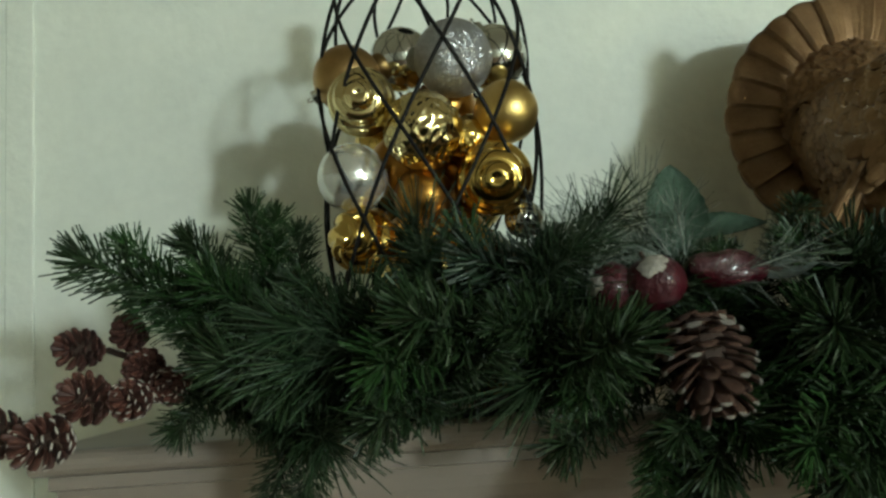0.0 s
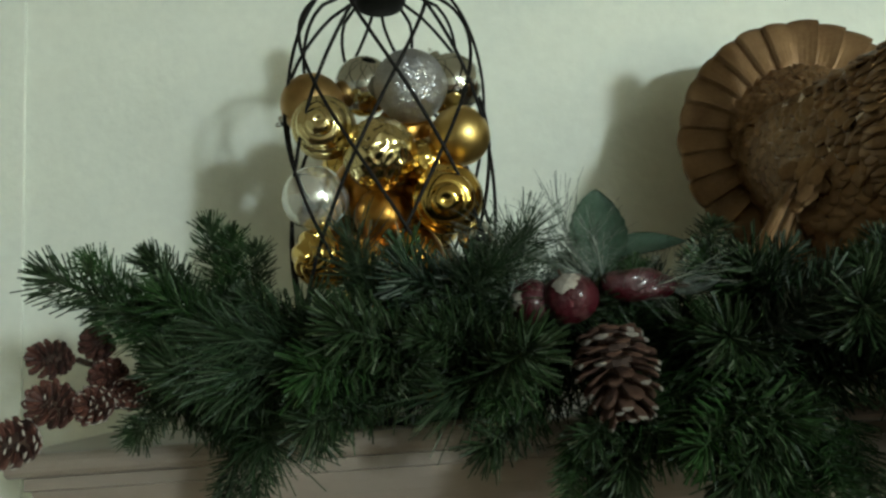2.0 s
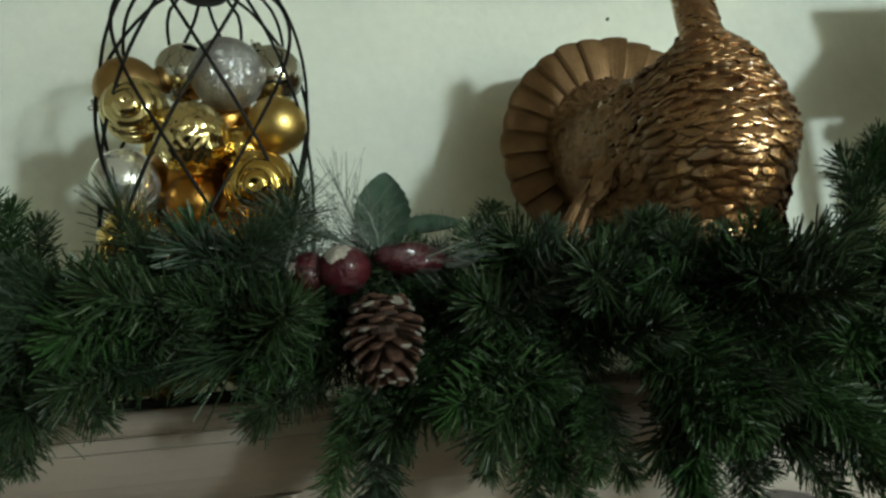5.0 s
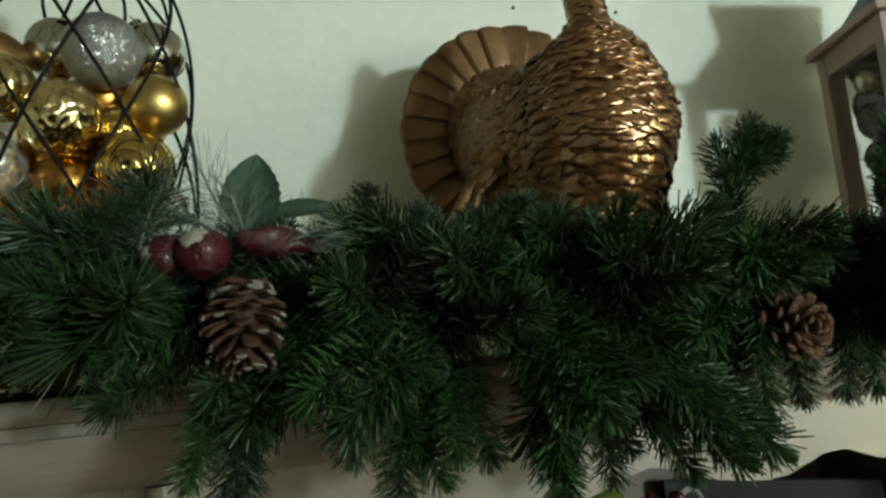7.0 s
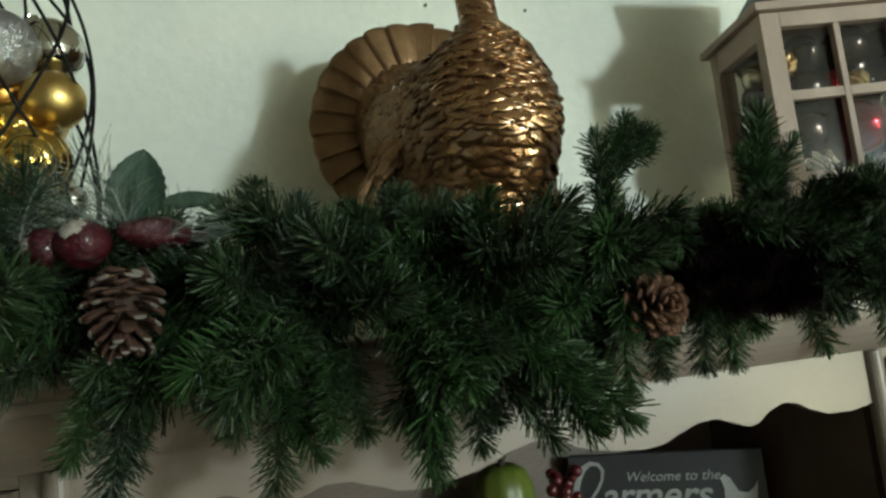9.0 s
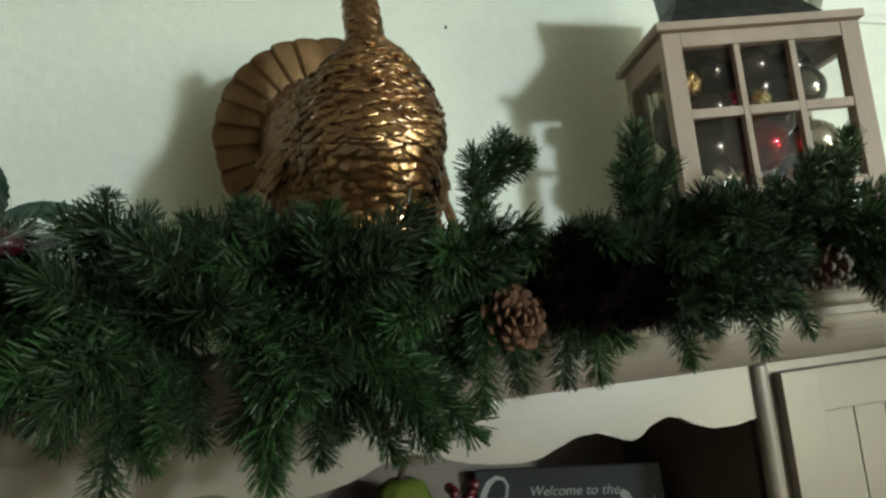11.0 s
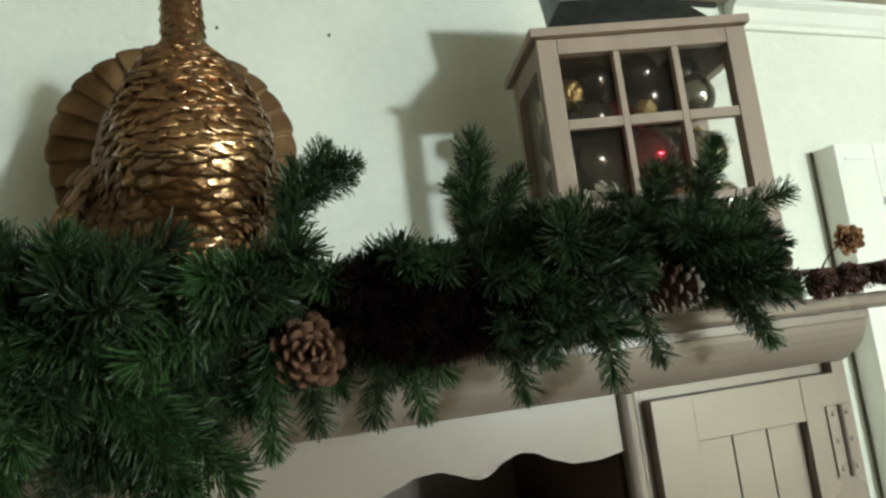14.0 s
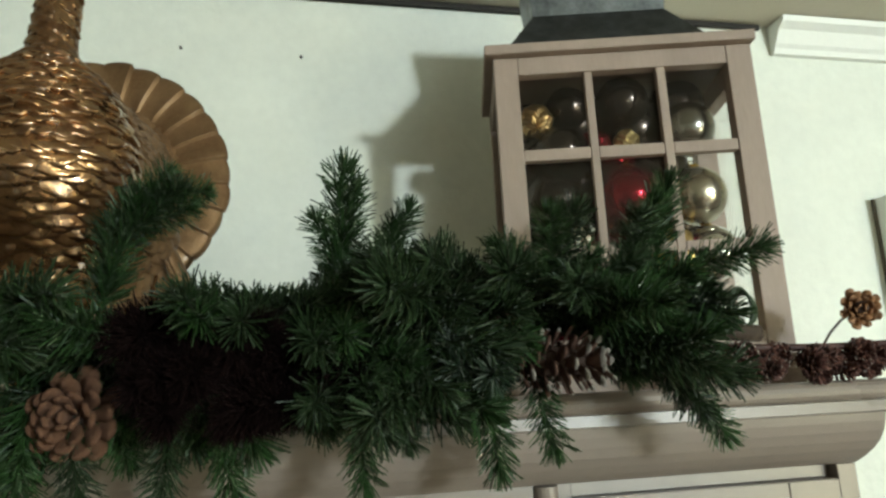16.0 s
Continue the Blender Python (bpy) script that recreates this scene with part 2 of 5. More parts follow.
# ---- building helpers ----


def mesh_from(bm, name, *mats, smooth=False):
    me = bpy.data.meshes.new(name)
    bm.to_mesh(me)
    bm.free()
    for m in mats:
        me.materials.append(m)
    if smooth:
        me.shade_smooth()
    return me


def part(name, bm, mat, parent=None, label="", smooth=False, at=None):
    mats = mat if isinstance(mat, tuple) else (mat,)
    me = bm if isinstance(bm, bpy.types.Mesh) else mesh_from(bm, name, *mats, smooth=smooth)
    ob = new(name, me)
    if at is not None:
        ob.matrix_basis = at
    if parent is not None:
        ob.parent = parent
    if label:
        ob["label"] = label
    return ob


def thing(name, m=None, label="", category="", group="", kind=""):
    ob = new(name)
    ob.empty_display_size = 0.05
    if m is not None:
        ob.matrix_basis = m
    return tagged(ob, label, category, group, kind)


def box(bm, x0, x1, y0, y1, z0, z1, bevel=0.0):
    c = Matrix.Translation(((x0 + x1) / 2, (y0 + y1) / 2, (z0 + z1) / 2)) @ Matrix.Diagonal((x1 - x0, y1 - y0, z1 - z0, 1))
    r = bmesh.ops.create_cube(bm, size=1, matrix=c)
    if bevel:
        es = list({e for v in r["verts"] for e in v.link_edges})
        bmesh.ops.bevel(bm, geom=es, offset=bevel, segments=2, affect="EDGES", profile=0.6)
    return bm


def boxed(x0, x1, y0, y1, z0, z1, bevel=0.0):
    return box(bmesh.new(), x0, x1, y0, y1, z0, z1, bevel)


def grid_faces(bm, pts, closed_u=False, mat=0):
    """pts[i][j] of vectors; a quad sheet."""
    vs = [[bm.verts.new(p) for p in row] for row in pts]
    n, m = len(vs), len(vs[0])
    for i in range(n - 1 + (1 if closed_u else 0)):
        for j in range(m - 1):
            a, b = vs[i], vs[(i + 1) % n]
            f = bm.faces.new((a[j], b[j], b[j + 1], a[j + 1]))
            f.material_index = mat
    return vs


def lathe(bm, profile, steps=32, mat=0, mtx=None):
    """profile: (radius, height) from bottom to top about z."""
    mtx = mtx or Matrix()
    rows = []
    for k in range(steps):
        a = 2 * math.pi * k / steps
        rows.append([mtx @ Vector((r * math.cos(a), r * math.sin(a), h)) for r, h in profile])
    grid_faces(bm, rows, closed_u=True, mat=mat)
    return bm


def tube(bm, pts, radius, sides=6, mat=0, taper=1.0):
    pts = [Vector(p) for p in pts]
    rows = []
    side = None
    for i, p in enumerate(pts):
        d = (pts[min(i + 1, len(pts) - 1)] - pts[max(i - 1, 0)]).normalized()
        if side is None:
            side = d.orthogonal().normalized()
        side = (side - d * side.dot(d)).normalized()
        up = d.cross(side)
        r = radius * (1 + (taper - 1) * i / max(1, len(pts) - 1))
        rows.append([p + (side * math.cos(2 * math.pi * k / sides) + up * math.sin(2 * math.pi * k / sides)) * r for k in range(sides)])
    vs = [[bm.verts.new(q) for q in row] for row in rows]
    for i in range(len(vs) - 1):
        for k in range(sides):
            f = bm.faces.new((vs[i][k], vs[i][(k + 1) % sides], vs[i + 1][(k + 1) % sides], vs[i + 1][k]))
            f.material_index = mat
    for row, flip in ((vs[0], True), (vs[-1], False)):
        f = bm.faces.new(row[::-1] if flip else row)
        f.material_index = mat
    return bm


def extrude_profile(bm, outline, x0, x1, mat=0):
    """A closed outline of (y, z) run along x."""
    a = [bm.verts.new((x0, y, z)) for y, z in outline]
    b = [bm.verts.new((x1, y, z)) for y, z in outline]
    n = len(a)
    for k in range(n):
        bm.faces.new((a[k], a[(k + 1) % n], b[(k + 1) % n], b[k])).material_index = mat
    bm.faces.new(a[::-1]).material_index = mat
    bm.faces.new(b).material_index = mat
    bmesh.ops.recalc_face_normals(bm, faces=bm.faces)
    return bm


def aim(p, d, roll=0.0):
    """A pose at p whose z axis runs along d."""
    q = Vector(d).to_track_quat("Z", "Y").to_matrix().to_4x4()
    return Matrix.Translation(p) @ q @ Matrix.Rotation(roll, 4, "Z")


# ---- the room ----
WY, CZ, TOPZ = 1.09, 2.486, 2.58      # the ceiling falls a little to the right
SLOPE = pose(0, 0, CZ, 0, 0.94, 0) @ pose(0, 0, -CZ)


def structure(name, bm, mat, label, category):
    return tagged(part(name, bm, mat), label, category, kind="structure")


WX0, WX1 = 1.985, 2.75      # the window opening beside the hutch
bm = bmesh.new()
box(bm, -2.4, WX0, WY, WY + 0.14, 0, TOPZ)
box(bm, WX1, 4.2, WY, WY + 0.14, 0, TOPZ)
box(bm, WX0, WX1, WY, WY + 0.14, 2.0, TOPZ)
box(bm, WX0, WX1, WY, WY + 0.14, 0, 0.9)
structure("wall_north", bm, WALL, "off-white painted wall behind the hutch", "wall")
# Unseen south, west and east walls close the room and bounce its light.
structure("wall_south", boxed(-2.4, 4.2, -4.64, -4.5, 0, TOPZ), ROOMWALL, "plain wall behind the camera", "wall")
# West is darkened to dim the turkey's reflections and the bounce from the left.
structure("wall_west", boxed(-2.54, -2.4, -4.64, WY + 0.14, 0, TOPZ), SIDEWALL, "unseen side wall, darkened to dim reflections", "wall")
structure("wall_east", boxed(4.2, 4.34, -4.64, WY + 0.14, 0, TOPZ), ROOMWALL, "plain side wall of the room", "wall")
structure("floor", boxed(-2.54, 4.34, -4.64, WY + 0.14, -0.1, 0), FLOOR, "brown wooden floor", "floor")
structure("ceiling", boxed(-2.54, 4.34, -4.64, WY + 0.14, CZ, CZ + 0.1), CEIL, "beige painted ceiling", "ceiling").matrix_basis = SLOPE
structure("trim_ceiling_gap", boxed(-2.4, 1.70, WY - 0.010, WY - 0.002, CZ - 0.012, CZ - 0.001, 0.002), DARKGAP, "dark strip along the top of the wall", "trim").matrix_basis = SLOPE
bm = extrude_profile(bmesh.new(), [(WY - 0.001, CZ - 0.062), (WY - 0.012, CZ - 0.062), (WY - 0.016, CZ - 0.052), (WY - 0.022, CZ - 0.045), (WY - 0.034, CZ - 0.022),
                                   (WY - 0.048, CZ - 0.012), (WY - 0.052, CZ - 0.002), (WY - 0.001, CZ - 0.002)], 1.722, 4.19)
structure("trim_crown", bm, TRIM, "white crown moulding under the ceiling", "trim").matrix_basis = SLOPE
bm = boxed(-0.66, -0.615, WY - 0.006, WY - 0.001, 0, CZ - 0.012, 0.002)
structure("trim_batten", bm, WALL, "thin off-white batten over a wall seam", "trim")

# window beside the hutch, night outside
win = thing("window_1", pose(0, 0, 0), "white window frame with dark night panes", "window", kind="structure")
CY0, CY1 = WY - 0.062, WY - 0.002
part("window_frame", boxed(1.888, WX0 + 0.012, CY0, CY1, 0.80, 2.108, 0.003), TRIM, win)
part("window_frame", boxed(WX1 - 0.012, WX1 + 0.085, CY0, CY1, 0.80, 2.108, 0.003), TRIM, win)
bm = boxed(WX0 + 0.0125, WX1 - 0.0125, CY0, CY1, 1.985, 2.108, 0.003)
box(bm, 1.910, WX1 + 0.06, CY0 - 0.004, CY0 - 0.0003, 2.071, 2.0755)
part("window_frame", bm, TRIM, win)
part("joint", boxed(1.8835, 1.8878, WY - 0.006, WY - 0.001, 0.80, 2.107), GROOVE, win, "dark open joint beside the frame")
part("window_sill", boxed(1.87, WX1 + 0.10, CY0 - 0.03, WY + 0.06, 0.76, 0.798, 0.006), TRIM, win)
bm = bmesh.new()
box(bm, WX0 + 0.0125, WX0 + 0.055, WY + 0.01, WY + 0.045, 0.80, 1.984, 0.002)
box(bm, WX1 - 0.055, WX1 - 0.0125, WY + 0.01, WY + 0.045, 0.80, 1.984, 0.002)
box(bm, WX0 + 0.0555, WX1 - 0.0555, WY + 0.01, WY + 0.045, 1.935, 1.984, 0.002)
box(bm, WX0 + 0.0555, WX1 - 0.0555, WY + 0.01, WY + 0.045, 0.80, 0.86, 0.002)
box(bm, WX0 + 0.0555, WX1 - 0.0555, WY + 0.01, WY + 0.045, 1.39, 1.43, 0.002)
part("sash", bm, TRIM, win)
for z0, z1 in ((0.861, 1.389), (1.431, 1.934)):
    part("pane", boxed(WX0 + 0.056, WX1 - 0.056, WY + 0.024, WY + 0.030, z0, z1), NIGHT, win)

# small dark nail specks on the wall
for x, z in ((0.636, 2.362), (0.829, 2.354)):
    bm = lathe(bmesh.new(), [(0.0, 0.003), (0.0016, 0.0028), (0.0024, 0.001), (0.0024, -0.004), (0.0, -0.004)][::-1], 10)
    tagged(part("nail", bm, FLECK, at=pose(x, WY - 0.003, z, 90)), "small dark nail head in the wall", "nail", "nails in the wall")

# ---- the hutch ----
HX0, HX1, HF, HT = -0.280, 1.422, 0.680, 1.775      # body ends, front plane, top
HC = (HX0 + HX1) / 2
hutch = thing("hutch", pose(HC, 0.87, 0), "greige painted wooden hutch with cornice, doors and a scalloped valance", "cabinet")
HM = pose(-HC, -0.87, 0)


def hpart(name, bm, mat=HUTCH, parent=None, label="", smooth=False):
    ob = part(name, bm, mat, parent or hutch, label, smooth)
    if parent is None:
        ob.matrix_basis = HM
    return ob


# top board with a rounded nose
TIPX0, TIPX1, TIPY = HX0 - 0.060, HX1 + 0.078, HF - 0.045
nose = [(WY - 0.02, HT), (TIPY + 0.010, HT)]
for k in range(9):
    a = math.pi / 2 + math.pi * k / 8
    nose.append((TIPY + 0.011 + 0.011 * math.cos(a), HT - 0.011 + 0.011 * math.sin(a)))
nose += [(WY - 0.02, HT - 0.022)]
hpart("top_board", extrude_profile(bmesh.new(), nose, TIPX0, TIPX1), smooth=False)
# cornice: fillet and cove, wrapped round the front and both sides
prof = [(0.000, HT - 0.0225), (-0.034, HT - 0.0225), (-0.034, HT - 0.0335), (-0.0305, HT - 0.035), (-0.029, HT - 0.044), (-0.0265, HT - 0.054), (-0.0225, HT - 0.064),
        (-0.0165, HT - 0.073), (-0.009, HT - 0.081), (-0.003, HT - 0.086), (0.000, HT - 0.088)]
bm = bmesh.new()
rows = []
for off, z in prof:
    rows.append([(HX0 + 1.4 * off, WY - 0.02, z), (HX0 + 1.4 * off, HF + off, z), (HX1 - 0.75 * off, HF + off, z), (HX1 - 0.75 * off, WY - 0.02, z)])
grid_faces(bm, [[Vector(p) for p in r] for r in rows])
bmesh.ops.recalc_face_normals(bm, faces=bm.faces)
hpart("cornice", bm)
# carcass
hpart("frieze", boxed(HX0, HX1, HF, HF + 0.02, HT - 0.088, HT - 0.0226))
hpart("side_panel", boxed(HX0, HX0 + 0.02, HF + 0.0205, WY - 0.021, 0.95, HT - 0.0226, 0.001))
hpart("side_panel", boxed(HX1 - 0.02, HX1, HF + 0.0205, WY - 0.021, 0.95, HT - 0.0226, 0.001))
hpart("back_panel", boxed(HX0 + 0.0205, HX1 - 0.0205, WY - 0.034, WY - 0.022, 0.95, HT - 0.0226), HUTCH_IN, label="dark brown back panel")
OX0, OX1 = 0.110, 1.058      # the open middle
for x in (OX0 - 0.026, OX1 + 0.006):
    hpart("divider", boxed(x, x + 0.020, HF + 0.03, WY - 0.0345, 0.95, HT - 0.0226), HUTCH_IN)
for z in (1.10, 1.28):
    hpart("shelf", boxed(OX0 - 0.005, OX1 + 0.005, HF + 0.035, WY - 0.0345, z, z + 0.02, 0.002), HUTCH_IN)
hpart("base_cabinet", boxed(HX0 - 0.03, HX1 + 0.03, HF - 0.12, WY - 0.021, 0.08, 0.91, 0.004))
hpart("plinth", boxed(HX0, HX1, HF - 0.08, WY - 0.03, 0.0, 0.0795))
hpart("counter", boxed(HX0 - 0.05, HX1 + 0.05, HF - 0.15, WY - 0.021, 0.911, 0.9495, 0.008))
# rounded posts beside the opening
for x in (OX0 - 0.013, OX1 + 0.013):
    bm = lathe(bmesh.new(), [(0.0, 0.951), (0.0128, 0.951), (0.0128, HT - 0.0895), (0.0, HT - 0.0895)], 20, mtx=Matrix.Translation((x, HF + 0.007, 0)))
    hpart("pilaster", bm, smooth=False)
# stiles at the ends of the face
hpart("face_stile", boxed(HX0, HX0 + 0.036, HF, HF + 0.02, 0.951, HT - 0.0885, 0.001))
hpart("face_stile", boxed(HX1 - 0.023, HX1, HF, HF + 0.02, 0.951, HT - 0.0885, 0.001))
# scalloped valance, the same on both sides of its middle
half = [(0.000, 1.640), (0.030, 1.634), (0.055, 1.624), (0.075, 1.618), (0.105, 1.613), (0.135, 1.610), (0.160, 1.612), (0.185, 1.621), (0.212, 1.630), (0.238, 1.631),
        (0.258, 1.624), (0.276, 1.617), (0.286, 1.615), (0.297, 1.618), (0.315, 1.630), (0.338, 1.637), (0.356, 1.634), (0.380, 1.622), (0.405, 1.614), (0.440, 1.613), (0.474, 1.618)]
VM = (OX0 + OX1) / 2


def valance_z(d):
    for (a, za), (b, zb) in zip(half, half[1:]):
        if a <= d <= b:
            w = (d - a) / (b - a)
            w = w * w * (3 - 2 * w) * 0.5 + w * 0.5
            return za + (zb - za) * w
    return half[-1][1]


bm = bmesh.new()
N = 150
front, back = [], []
for k in range(N + 1):
    x = OX0 + (OX1 - OX0) * k / N
    zb = valance_z(abs(x - VM))
    front.append((bm.verts.new((x, HF + 0.006, zb)), bm.verts.new((x, HF + 0.006, HT - 0.0885))))
    back.append((bm.verts.new((x, HF + 0.024, zb)), bm.verts.new((x, HF + 0.024, HT - 0.0885))))
for k in range(N):
    bm.faces.new((front[k][0], front[k + 1][0], front[k + 1][1], front[k][1]))
    bm.faces.new((back[k][0], back[k][1], back[k + 1][1], back[k + 1][0]))
    bm.faces.new((front[k][0], back[k][0], back[k + 1][0], front[k + 1][0]))
bmesh.ops.recalc_face_normals(bm, faces=bm.faces)
hpart("valance", bm, label="scalloped greige valance board")


def cupboard_door(x0, x1, hinge_right):
    """A frame-and-plank door between x0 and x1 with an H hinge."""
    z0, z1 = 0.965, HT - 0.103
    # dark rebate round the door
    bm = bmesh.new()
    box(bm, x0 - 0.022, x0 - 0.001, HF + 0.014, HF + 0.024, z0, HT - 0.0895)
    box(bm, x0 - 0.0005, x1 + 0.0005, HF + 0.014, HF + 0.024, z1 + 0.001, HT - 0.0895)
    if not hinge_right:
        box(bm, x1 + 0.001, x1 + 0.0225, HF + 0.014, HF + 0.024, z0, HT - 0.0895)
    hpart("door_rebate", bm)
    door = hpart("door", boxed(x0, x0 + 0.062, HF - 0.002, HF + 0.016, z0, z1, 0.0012), label="greige plank cupboard door")
    e, w = x0 + 0.0610, x1 - 0.060
    part("rail", boxed(e, w - 0.0005, HF - 0.002, HF + 0.016, z1 - 0.058, z1, 0.0012), HUTCH, door)
    part("rail", boxed(e, w - 0.0005, HF - 0.002, HF + 0.016, z0, z0 + 0.07, 0.0012), HUTCH, door)
    part("stile", boxed(w, x1, HF - 0.002, HF + 0.016, z0, z1, 0.0012), HUTCH, door)
    edges = [e, e + 0.056, e + 0.112, w - 0.015, w]
    for a, b in zip(edges[:-1], edges[1:]):
        deep = 0.010 if b == w else 0.004
        part("plank", boxed(a + 0.0008, b - 0.0008, HF + deep, HF + 0.016, z0 + 0.0705, z1 - 0.0585, 0.0015), HUTCH, door)
    for hz in (z1 - 0.090, z0 + 0.12):
        hx = x1 - 0.006 if hinge_right else x0 + 0.006
        bm = bmesh.new()
        box(bm, hx - 0.020, hx - 0.001, HF - 0.0046, HF - 0.0025, hz - 0.047, hz + 0.047, 0.0006)
        box(bm, hx + 0.007, hx + 0.022, HF - 0.0046, HF - 0.0025, hz - 0.047, hz + 0.047, 0.0006)
        tube(bm, [(hx + 0.003, HF - 0.006, hz - 0.047), (hx + 0.003, HF - 0.006, hz + 0.047)], 0.0042, 10)
        hg = part("hinge", bm, HUTCH, door, "painted metal butterfly hinge")
        for dx in (-0.0105, 0.0145):
            for dz in (-0.036, 0.0, 0.036):
                sc = lathe(bmesh.new(), [(0.0, 0.0), (0.0036, 0.0), (0.0034, 0.0012), (0.0018, 0.0020), (0.0, 0.0022)], 12, mtx=pose(hx + dx, HF - 0.0045, hz + dz, 90))
                part("screw", sc, HUTCH, hg)
    return door


cupboard_door(1.101, 1.3975, True)
cupboard_door(-0.250, 0.062, False)

# ---- things on the open shelf ----
# chalkboard sign leaning on the back
SG = pose(0.885, 0.935, 1.303, 0, 0, -37)
sign = thing("chalkboard_sign", SG, "dark chalkboard sign with white brush lettering standing on the shelf", "sign")
SW, SH = 0.146, 0.246
part("board", boxed(-SW, SW, -0.004, 0.012, 0.0, SH, 0.002), CHALK, sign)


def lettering(text, size, x, z, shear=0.0, bold=0.0, name="lettering"):
    cu = bpy.data.curves.new(name, "FONT")
    cu.body, cu.size, cu.shear, cu.offset, cu.extrude = text, size, shear, bold, 0.0006
    tmp = bpy.data.objects.new("tmp", cu)
    scene.collection.objects.link(tmp)
    bpy.context.view_layer.update()
    me = bpy.data.meshes.new_from_object(tmp.evaluated_get(bpy.context.evaluated_depsgraph_get()))
    bpy.data.objects.remove(tmp)
    me.materials.clear()
    me.materials.append(CHALK_W)
    return part(name, me, CHALK_W, sign, at=pose(x, -0.0046, z, 90))


lettering("Welcome to the", 0.021, -0.058, SH - 0.042, 0.3)
lettering("armers", 0.058, -0.100, SH - 0.082, 0.3, 0.0008)
# the looped brush capital before it
loop = [(-0.140, 0.168), (-0.139, 0.190), (-0.133, 0.210), (-0.123, 0.226), (-0.110, 0.234), (-0.098, 0.232), (-0.092, 0.222), (-0.095, 0.207), (-0.104, 0.192), (-0.116, 0.178), (-0.128, 0.168), (-0.112, 0.160)]
brush = (4.2, 5.0, 5.0, 4.6, 3.6, 2.6, 2.4, 2.2, 2.2, 2.2, 2.2, 1.8)
bm = bmesh.new()
rows = []
for k, (x, z) in enumerate(loop):
    a, b = Vector(loop[max(0, k - 1)]), Vector(loop[min(len(loop) - 1, k + 1)])
    n = Vector((-(b - a).y, (b - a).x)).normalized() * brush[k] * 0.001
    rows.append([Vector((x + n.x, -0.0040, z + n.y)), Vector((x + n.x, -0.0052, z + n.y)), Vector((x - n.x, -0.0052, z - n.y)), Vector((x - n.x, -0.0040, z - n.y))])
grid_faces(bm, [[r[j] for r in rows] for j in range(4)], closed_u=True)
part("lettering", bm, CHALK_W, sign)
# a plain white bird shape
bm = bmesh.new()
outline = [(0.00, 0.00), (0.016, -0.012), (0.034, -0.012), (0.046, 0.004), (0.050, 0.030), (0.044, 0.020), (0.034, 0.012), (0.022, 0.014), (0.012, 0.034), (0.004, 0.040), (-0.002, 0.034), (0.002, 0.018)]
fa = bm.faces.new([bm.verts.new((x, -0.0052, z)) for x, z in outline])
r = bmesh.ops.extrude_face_region(bm, geom=[fa])
for v in r["geom"]:
    if isinstance(v, bmesh.types.BMVert):
        v.co.y += 0.0008
bmesh.ops.recalc_face_normals(bm, faces=bm.faces)
part("bird_shape", bm, CHALK_W, sign, at=pose(0.085, 0, SH - 0.075))

# green gourd and a pick of dark berries beside the sign
gd = thing("gourd", pose(0.628, 0.955, 1.30), "yellow-green gourd on the shelf inside the hutch", "gourd")
rows = []
for k in range(48):
    a = 2 * math.pi * k / 48
    ripple = 1 + 0.05 * abs(math.cos(a * 5))
    rows.append([Vector((r * ripple * math.cos(a), r * ripple * math.sin(a), h)) for r, h in
                 ((0.0, 0.004), (0.03, 0.0), (0.058, 0.02), (0.068, 0.06), (0.064, 0.11), (0.054, 0.16), (0.046, 0.205), (0.044, 0.235), (0.036, 0.258), (0.018, 0.268), (0.0, 0.266))])
bm = bmesh.new()
grid_faces(bm, rows, closed_u=True)
part("body", bm, GOURD, gd, smooth=True)
part("stalk", tube(bmesh.new(), [(0, 0, 0.262), (0.004, 0, 0.278), (0.014, 0.002, 0.292)], 0.006, 8, taper=0.7), STEM, gd)

def ball_profile(r, n=22):
    return [(r * math.sin(math.pi * k / n), -r * math.cos(math.pi * k / n)) for k in range(n + 1)]


rng = random.Random(5)
bp = thing("berry_pick", pose(0.712, 0.930, 1.30), "pick of dark red artificial berries on the shelf", "berry pick")
berry = mesh_from(lathe(bmesh.new(), ball_profile(1.0, 8), 12), "berry", BERRY, smooth=True)
for k in range(46):
    z = 0.10 + 0.15 * rng.random()
    a, r = rng.random() * 6.283, 0.034 * math.sqrt(rng.random()) * (1.1 - (z - 0.1) * 2)
    part("berry", berry, None, bp, at=Matrix.Translation((r * math.cos(a), r * math.sin(a), z)) @ Matrix.Diagonal([0.0075 + 0.003 * rng.random()] * 3 + [1]))
bm = bmesh.new()
for k in range(5):
    a = k * 1.26
    tube(bm, [(0.004 * math.cos(a), 0.004 * math.sin(a), 0.0), (0.006 * math.cos(a), 0.006 * math.sin(a), 0.12), (0.02 * math.cos(a), 0.02 * math.sin(a), 0.20)], 0.0014, 5)
part("stalk", bm, STEM, bp)

# ---- tree ornaments ----


